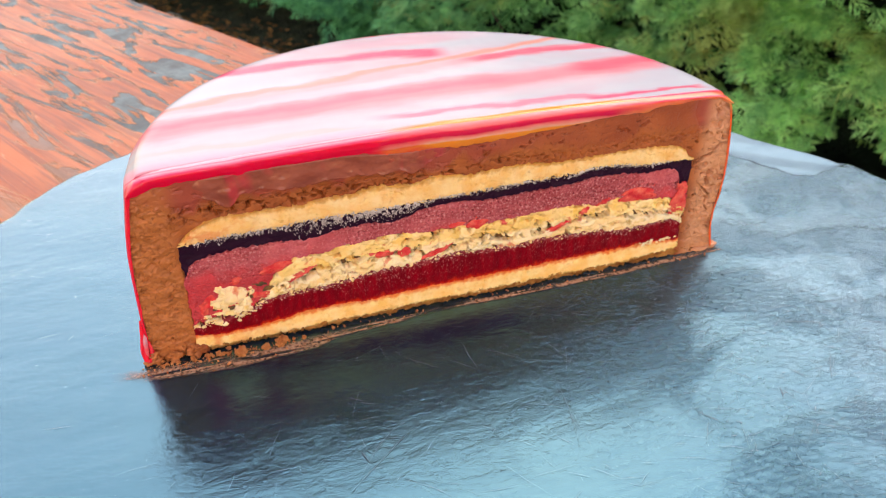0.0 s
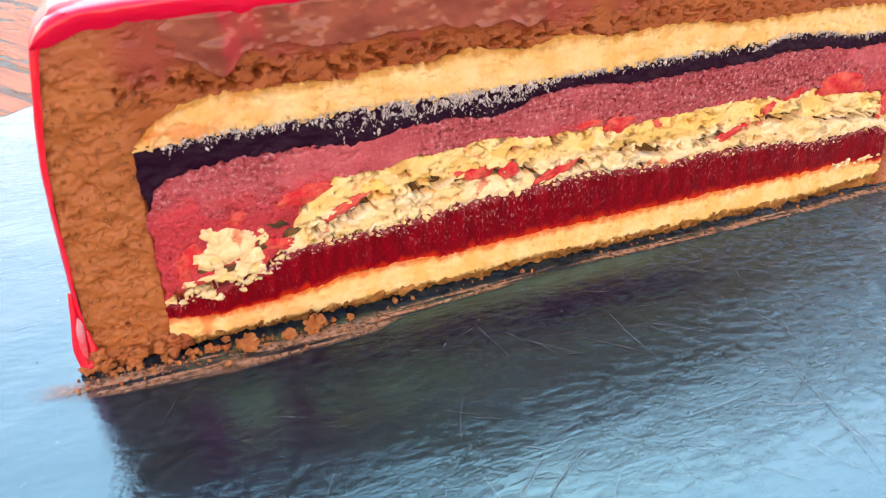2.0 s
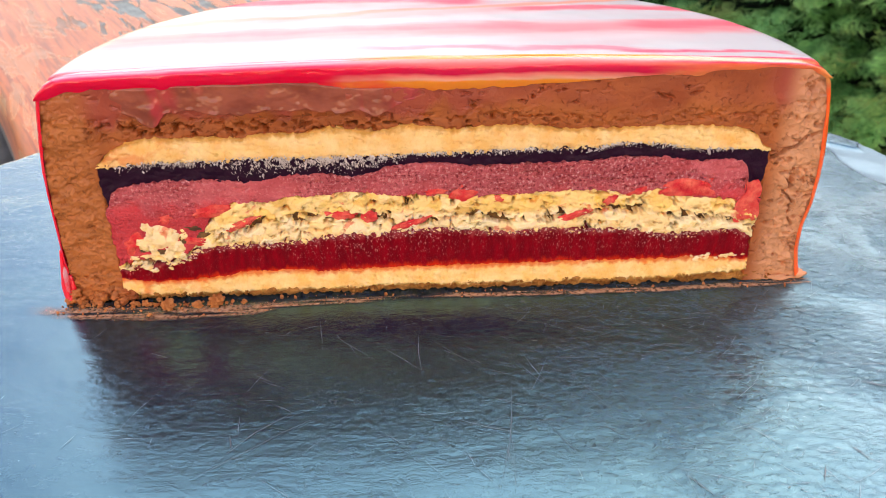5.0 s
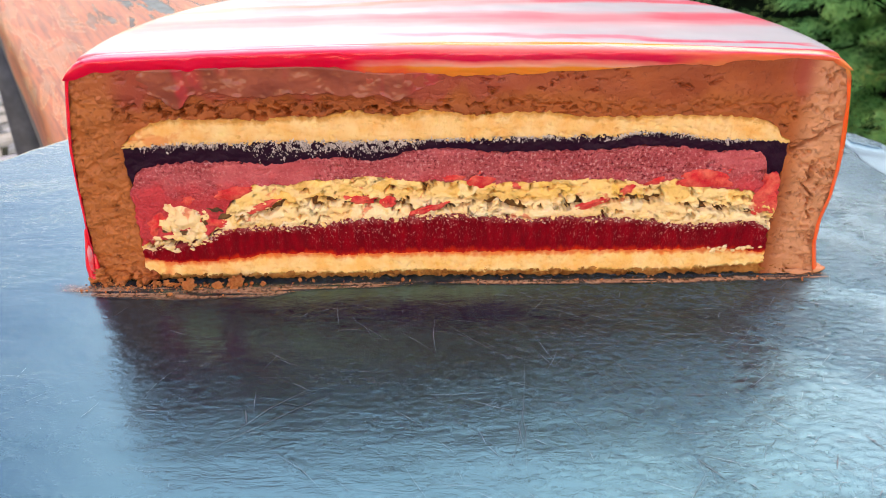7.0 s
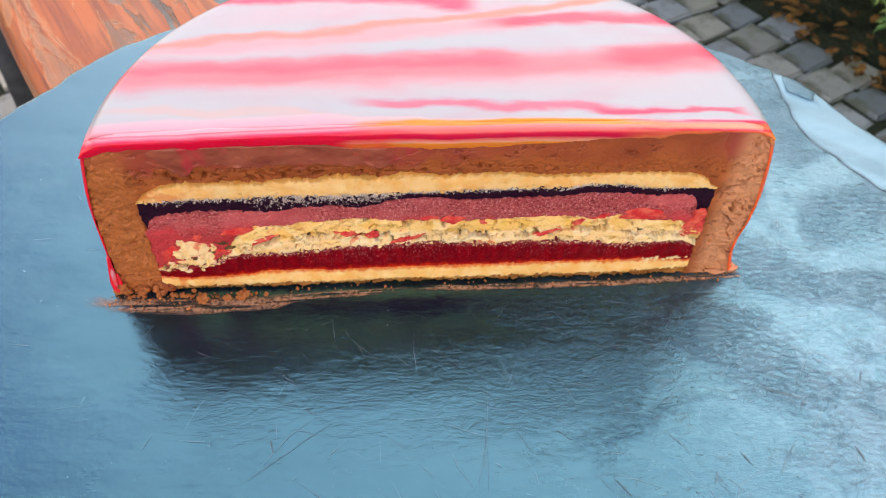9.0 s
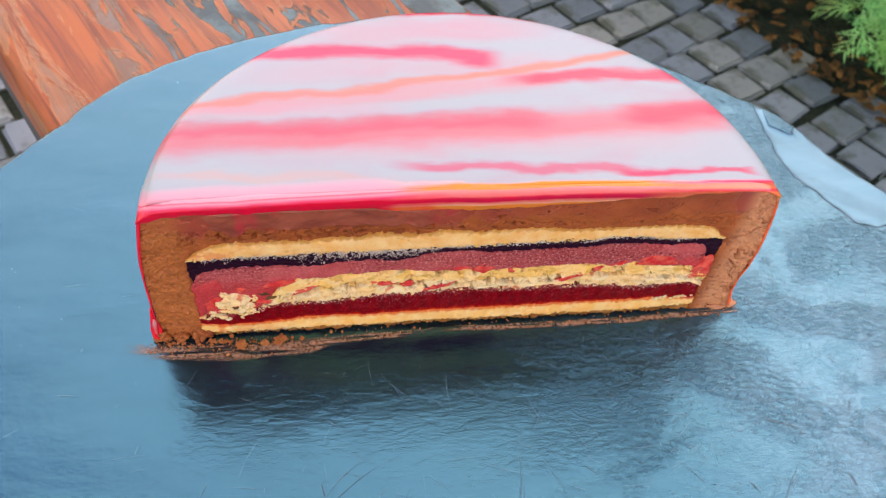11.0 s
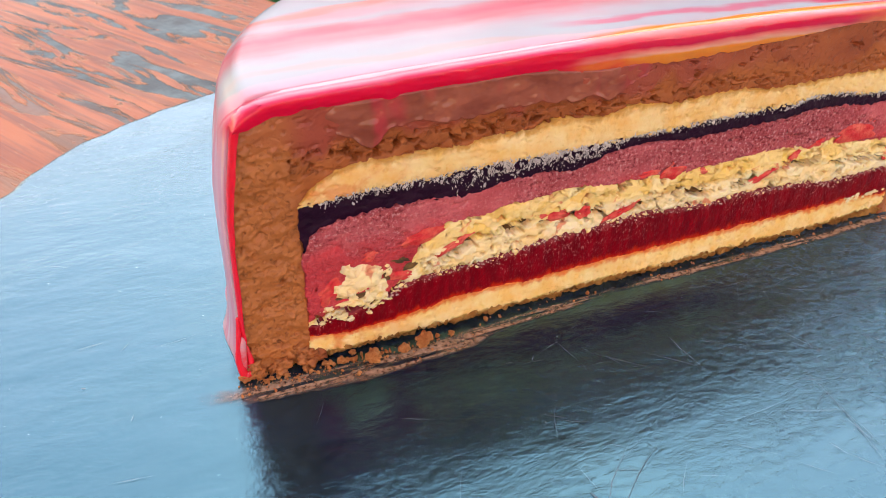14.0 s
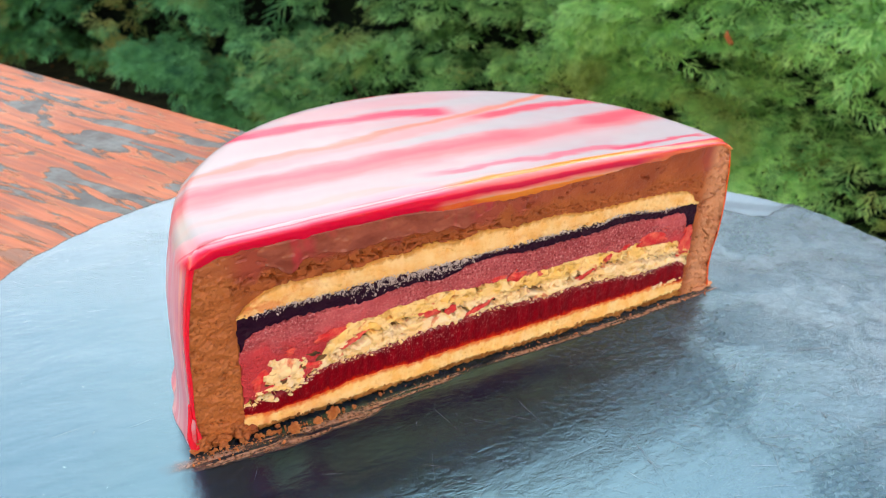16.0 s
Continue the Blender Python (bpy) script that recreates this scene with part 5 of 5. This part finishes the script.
    # curled drip at the foot of the glaze
    V, F = tube([(-90.0, 0.9, 14), (-90.4, 0.4, 9), (-90.9, 0.2, 4.5), (-90.4, -0.3, 1.3), (-89.3, -0.5, 1.5), (-88.8, -0.2, 4.0), (-89.2, 0.5, 7.5)], (0.35, 0.6, 0.85, 0.9, 0.8, 0.6, 0.3))
    drip = part("drip", V / 1000, F, CUT_GLAZE, cake, "curled red drip of glaze")
    V, F = lumps([((-90.1, 0.0, 5.4), (0.75, 0.8, 4.6), -0.06)], 9, 0.2, 3)
    part("drip_web", V / 1000, F, DRIP, drip, "pale pink film inside the curl")
    V, F = lumps([((88.2, 1.4, 1.0), (2.4, 1.5, 1.1), 0.15), ((84.0, 0.6, 0.7), (3.4, 1.2, 0.8), 0.0)], 19, 0.4, 3)
    part("foot", V / 1000, F, MOUSSE, cake, "flared foot of mousse on the slate")
    rng = np.random.default_rng(29)
    for k in range(26):
        x, s = rng.uniform(-91.0, -75), rng.uniform(0.5, 1.25)
        V, F = lumps([((x, rng.uniform(-0.9, 0.4), rng.uniform(0.5, 3.2)), (s * 1.25, s, s * 0.9), rng.uniform(-0.5, 0.5))], 300 + k, 0.6, 3)
        part("mousse_clump", V / 1000, F, MOUSSE, cake)
    return tagged(cake, "half of a round layered mousse cake, cut face showing", "cake")


cake = build_cake()


# ---- crumbs and smear on the slate ----
def knobbly(s, rng):
    """One crumb: a lump grown over with round knobs."""
    bm = bmesh.new()
    bmesh.ops.create_icosphere(bm, subdivisions=4, radius=1.0)
    base = np.array([v.co[:] for v in bm.verts])
    tris = np.array([[v.index for v in f.verts] for f in bm.faces])
    bm.free()
    knobs = rng.normal(0, 1, (22, 3))
    knobs /= np.linalg.norm(knobs, axis=1)[:, None]
    near = base @ knobs.T
    tall, wide = rng.uniform(0.15, 0.5, 22), rng.uniform(0.03, 0.12, 22)
    r = 0.62 + np.max(tall * np.sqrt(np.clip(1 - (1 - near) / wide, 0, 1)), axis=1)
    r = r + (rough(base[:, 0] * 6 + 9, base[:, 1] * 6 + base[:, 2] * 7 + 9, int(rng.integers(99))) - 0.5) * 0.12
    V = base * r[:, None] * s * np.array((rng.uniform(0.9, 1.15), 0.9, 0.8))
    return V + (0, 0, -V[:, 2].min() * 0.92), tris


def build_crumbs():
    rng = np.random.default_rng(12)
    for x, y, s in ((-66.2, -4.6, 2.1), (-54.9, -3.6, 2.2), (-59.3, -4.2, 1.3), (-72.0, -2.4, 1.0), (-48.5, -3.0, 0.9), *((float(rng.uniform(-88, -68)), float(rng.uniform(-2.6, -0.6)), float(rng.uniform(0.4, 0.9))) for _ in range(9))):
        V, F = knobbly(s, rng)
        ob = part("cake_crumb", V / 1000, F, CRUMB)
        ob.location = (x / 1000, y / 1000, 0.0)
        tagged(ob, "loose brown crumb on the slate by the cake", "crumb", "loose crumbs")
    rows = []
    for _ in range(300):
        x = rng.choice([rng.uniform(-90, 88), rng.uniform(-92, -50), rng.uniform(-92, -66)])
        y = -abs(rng.normal(0, 1.8)) - 0.2 + (-1.5 if x < -45 else 0)
        s = rng.gamma(2.2, 0.10)
        rows.append(((x, y, s * 0.7), (s, s, s * 0.8), rng.uniform(0, 3)))
    V, F = lumps(rows, 5, 0.6, 1)
    tagged(part("crumb_dust", V / 1000, F, CRUMB), "fine brown crumbs strewn along the cut", "crumbs", kind="stuff")


build_crumbs()


def build_smear():
    xs = np.linspace(-100, 91, 300)
    near = np.interp(xs, [-107, -98, -90, -70, -45, -40, -10, 20, 55, 91], [-1.5, -5.5, -7.5, -9.5, -8.5, -6.0, -3.6, -4.0, -3.8, -2.0])
    far = np.interp(xs, [-107, -98, -90, -60, -40, -10, 20, 55, 91], [1.5, -1.0, -2.4, -3.6, -2.6, -1.5, -1.6, -1.4, 0.5])
    v = np.linspace(0, 1, 12)
    X = np.repeat(xs[:, None], 12, 1)
    Y = near[:, None] + (far - near)[:, None] * v + (rough(X / 4, X * 0, 51) - 0.5) * 1.2
    Z = 0.22 + 0 * X
    ob = part("mousse_smear", np.stack([X, Y, Z], -1).reshape(-1, 3) / 1000, grid_faces(300, 12), SMEAR)
    at = ob.data.attributes.new("cover", "FLOAT", "POINT")
    at.data.foreach_set("value", (np.sin(v * math.pi)[None] ** 0.6 * np.clip(1.25 - 0.5 * rough(X / 14, X * 0, 53), 0, 1) * np.clip((xs + 100) / 12, 0, 1)[:, None]).ravel())
    return tagged(ob, "thin tan smear of mousse on the slate", "smear", kind="stuff")


smear = build_smear()


# ---- hedge ----
def build_hedge():
    root = new("conifer_hedge")
    root.matrix_world = Matrix((( *[ALONG.x, OUT.x, 0], 0), (ALONG.y, OUT.y, 0, 0), (0, 0, 1, GROUND), (0, 0, 0, 1)))
    rng = np.random.default_rng(21)
    U0, U1, FACE, TOP = -1.3, 5.4, 1.42, 1.50

    def bulge(u, z):
        return FACE + (rough2(u * 2.6, z * 2.6, 61) - 0.5) * 0.22 + (rough2(u * 6.5, z * 9.0, 67) - 0.5) * 0.20 + 0.10 * (z > 1.2) - 0.05 * np.sin(np.clip(z, 0, 1.5) * 2) + 0.22 * np.clip((0.2 - z) / 0.2, 0, 1)

    # near-black sheet behind the fronds, standing in for shade
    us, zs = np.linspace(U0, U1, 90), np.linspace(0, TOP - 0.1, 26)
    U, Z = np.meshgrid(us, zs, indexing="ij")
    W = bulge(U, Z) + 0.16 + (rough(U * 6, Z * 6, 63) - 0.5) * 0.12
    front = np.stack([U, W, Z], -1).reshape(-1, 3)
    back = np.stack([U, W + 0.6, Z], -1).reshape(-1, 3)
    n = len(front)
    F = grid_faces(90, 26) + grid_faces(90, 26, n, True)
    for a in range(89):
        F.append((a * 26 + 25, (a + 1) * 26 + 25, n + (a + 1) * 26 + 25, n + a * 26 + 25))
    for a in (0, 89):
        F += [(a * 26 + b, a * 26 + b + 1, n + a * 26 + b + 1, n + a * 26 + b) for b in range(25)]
    part("hedge_shade", np.concatenate([front, back]), F, SHADE, root, "near-black sheet for the shade inside the hedge")
    # one frond: a stem with paired scale-leaved branchlets
    tv, tf = [], []

    def blade(p, q, w, lift):
        p, q = np.array(p), np.array(q)
        d = q - p
        s = np.array([-d[1], d[0], 0]) / (np.linalg.norm(d[:2]) + 1e-9) * w
        k = len(tv)
        mid = p + d * 0.45 + (0, 0, lift)
        tv.extend([p, mid + s, q, mid - s])
        tf.append((k, k + 1, k + 2, k + 3))

    blade((0, 0, 0), (1, 0, 0), 0.022, 0.02)
    for k in range(6):
        t = 0.08 + 0.15 * k
        for s in (-1, 1):
            ln = (0.42 * math.sin(math.pi * (0.2 + 0.76 * t)) + 0.05) * rng.uniform(0.75, 1.2)
            a = radians(s * (50 - 16 * t) + rng.normal(0, 6))
            tip = (t + ln * math.cos(a), ln * math.sin(a), rng.normal(-0.05, 0.06))
            blade((t, 0, 0), tip, 0.022, 0.012)
            if k % 2 == 0:
                base = (t + 0.5 * ln * math.cos(a), 0.5 * ln * math.sin(a), -0.05 * ln)
                a2 = a - s * 0.75
                blade(base, (base[0] + 0.4 * ln * math.cos(a2), base[1] + 0.4 * ln * math.sin(a2), base[2] - 0.03), 0.017, 0.0)
    tv, tf = np.array(tv), np.array(tf)
    # sprays: groups of fronds that spring from one shoot, some far out, some deep
    near, far, each = 2600, 900, 10
    shoots = near + far
    count = shoots * each
    su = np.concatenate([-0.4 + 3.7 * rng.random(near) ** 1.2, rng.uniform(U0, U1, far)])
    sz = np.concatenate([rng.uniform(0.06, 0.78, near), rng.uniform(0.10, TOP, far)])
    coarse = np.repeat(np.concatenate([np.ones(near), np.full(far, 2.4)]), each)
    deep = rng.exponential(0.075, shoots) - 0.06 + 0.28 * (rough(su * 11, sz * 16, 65, 3) < 0.50) + 0.3 * ((np.arange(shoots) >= near) & (sz < 0.9) & (su > -0.5) & (su < 3.5))
    lean = rng.normal(0, 0.7, shoots)
    u = np.repeat(su, each) + rng.normal(0, 0.030, count) * coarse
    z = np.clip(np.repeat(sz, each) + rng.normal(0, 0.011, count), 0.05, TOP)
    w = bulge(u, z) + np.repeat(deep, each) + rng.normal(0, 0.020, count)
    kind = np.repeat(np.concatenate([np.zeros(near, int), rng.choice(3, far, p=(0.40, 0.35, 0.25))]), each)
    w = np.where(kind == 1, w + np.repeat(rng.uniform(0.0, 0.85, shoots), each), np.where(kind == 2, bulge(u, z) + 0.78, w))
    z = np.where(kind == 1, TOP - 0.12 + rng.uniform(0, 0.12, count), z)
    size = rng.uniform(0.034, 0.084, count) * coarse
    V, F = [], []
    for k in range(count):
        ahead = np.array((lean[k // each] + rng.normal(0, 0.5), 0.7 * (1 if kind[k] == 2 else -1), rng.normal(0.10, 0.35)))
        ahead /= np.linalg.norm(ahead)
        up = np.array((rng.normal(0, 0.35), 0.7 * (1 if kind[k] == 2 else -1), 1.1 + rng.normal(0, 0.35)))
        up -= (up @ ahead) * ahead
        up /= np.linalg.norm(up)
        M = np.stack([ahead, np.cross(up, ahead), up], 1) * size[k]
        droop = tv * (1, 1, 1) + np.outer(tv[:, 0] ** 2, (0, 0, -0.12))
        V.append(droop @ M.T + (u[k], w[k], z[k]))
        F.append(tf + k * len(tv))
    V, F = np.concatenate(V), np.concatenate(F)
    me = bpy.data.meshes.new("foliage")
    me.vertices.add(len(V))
    me.vertices.foreach_set("co", V.astype(np.float32).ravel())
    me.loops.add(F.size)
    me.loops.foreach_set("vertex_index", F.astype(np.int32).ravel())
    me.polygons.add(len(F))
    me.polygons.foreach_set("loop_start", np.arange(len(F), dtype=np.int32) * 4)
    me.update(calc_edges=True)
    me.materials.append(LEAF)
    fo = new("foliage", me)
    fo.parent = root
    fo["kind"] = "stuff"
    # twigs
    bm = bmesh.new()
    for k in range(40):
        uu, zz = rng.uniform(U0, 3.5), rng.uniform(0.02, 0.9)
        a = Vector((uu, float(bulge(uu, zz)) + 0.14, zz))
        b = a + Vector((rng.normal(0, 0.08), -rng.uniform(0.1, 0.2), rng.normal(0.06, 0.08)))
        d = b - a
        bmesh.ops.create_cone(bm, segments=5, radius1=0.003, radius2=0.001, depth=d.length, matrix=Matrix.Translation((a + b) / 2) @ d.to_track_quat("Z", "Y").to_matrix().to_4x4())
    tw = bm_part("twig_tangle", bm, TWIG, root, "thin brown twigs")
    tw["kind"] = "stuff"
    return tagged(root, "dense green conifer hedge with feathery sprays", "hedge")


hedge = build_hedge()


def build_dead_leaf():
    u = np.linspace(-1, 1, 9)
    v = np.linspace(-1, 1, 5)
    U, W = np.meshgrid(u, v, indexing="ij")
    half = np.cos(U * math.pi / 2) ** 0.8 * 0.011
    verts = np.stack([U * 0.022, W * half, 0.006 * W**2 + 0.004 * U**2], -1).reshape(-1, 3)
    ob = part("dry_leaf", verts, grid_faces(9, 5), DEADLEAF)
    ob.modifiers.new("thickness", "SOLIDIFY").thickness = 0.0006
    return tagged(ob, "small dry orange leaf caught in the hedge", "leaf")


leaf = build_dead_leaf()
leaf.matrix_world = pose(1.012, 0.787, -0.176, 60, 35, 20)


# ---- paving ----
def sett_mesh(seed):
    bm = bmesh.new()
    bmesh.ops.create_cube(bm, size=1.0, matrix=Matrix.Diagonal((0.082, 0.082, 0.05, 1)))
    bmesh.ops.bevel(bm, geom=bm.edges[:], offset=0.005, segments=2, affect="EDGES")
    rng = np.random.default_rng(seed)
    for v in bm.verts:
        v.co += Vector(rng.normal(0, 0.0016, 3))
    me = bpy.data.meshes.new("sett")
    bm.to_mesh(me)
    bm.free()
    me.materials.append(SETT)
    return me


def build_paving():
    rng = np.random.default_rng(33)
    root = tagged(new("pavement"), "grey granite setts with dark mossy joints", "pavement", kind="structure")
    root.location = (0, 0, GROUND)
    kinds = [sett_mesh(s) for s in range(6)]
    step = 0.0865
    far_v, far_f, n0 = [], [], 0
    near = []
    for a in range(-20, 56):
        for b in range(-20, 16):
            u, w = a * step + rng.normal(0, 0.003), b * step + (step / 2 if a % 2 else 0) + rng.normal(0, 0.004)
            if w > 1.31 or w < -1.9:
                continue
            p = on_plan(u, w, 0)
            m = Matrix.Translation((p.x, p.y, -0.022 + rng.normal(0, 0.0015))) @ Matrix.Rotation(math.atan2(ALONG.y, ALONG.x) + rng.normal(0, 0.05), 4, "Z") @ Matrix.Rotation(rng.normal(0, 0.012), 4, "X") @ Matrix.Diagonal((rng.uniform(0.9, 1.05), rng.uniform(0.86, 1.06), 1, 1))
            me = kinds[int(rng.integers(6))]
            if 0.18 < w and 0.3 < u < 2.2 and len(near) < 300:
                ob = new("sett", me)
                ob.parent = root
                ob.matrix_basis = m
                near.append(ob)
            else:
                vs = np.array([tuple(m @ v.co) for v in me.vertices])
                far_v.append(vs)
                far_f += [tuple(i + n0 for i in f.vertices) for f in me.polygons]
                n0 += len(vs)
    rest = part("setts", np.concatenate(far_v), far_f, SETT, root, "granite setts farther off", smooth=False)
    rest["kind"] = "stuff"


build_paving()


def build_litter():
    """Fallen brown leaves and scraps along the foot of the hedge."""
    rng = np.random.default_rng(44)
    V, F = [], []
    for _ in range(1500):
        u, w = rng.uniform(-1.2, 4.5), 1.27 + abs(rng.normal(0, 0.10))
        ln, wd, turn, lift = rng.uniform(0.008, 0.022), rng.uniform(0.004, 0.009), rng.uniform(0, 6.3), rng.uniform(0.001, 0.008)
        c, sn = math.cos(turn), math.sin(turn)
        p = on_plan(u, w, GROUND + 0.012)
        k = len(V)
        for a, b, h in ((-1, 0, 0), (-0.3, -1, 0.4), (0.5, -0.8, 0.9), (1, 0, 0.3), (0.5, 0.8, 1.0), (-0.3, 1, 0.2)):
            V.append((p.x + c * a * ln - sn * b * wd, p.y + sn * a * ln + c * b * wd, p.z + h * lift))
        F += [(k, k + 1, k + 4, k + 5), (k + 1, k + 2, k + 3, k + 4)]
    return tagged(part("leaf_litter", V, F, LITTER, None, "", False), "brown fallen leaves and scraps under the hedge", "leaves", kind="stuff")


litter = build_litter()
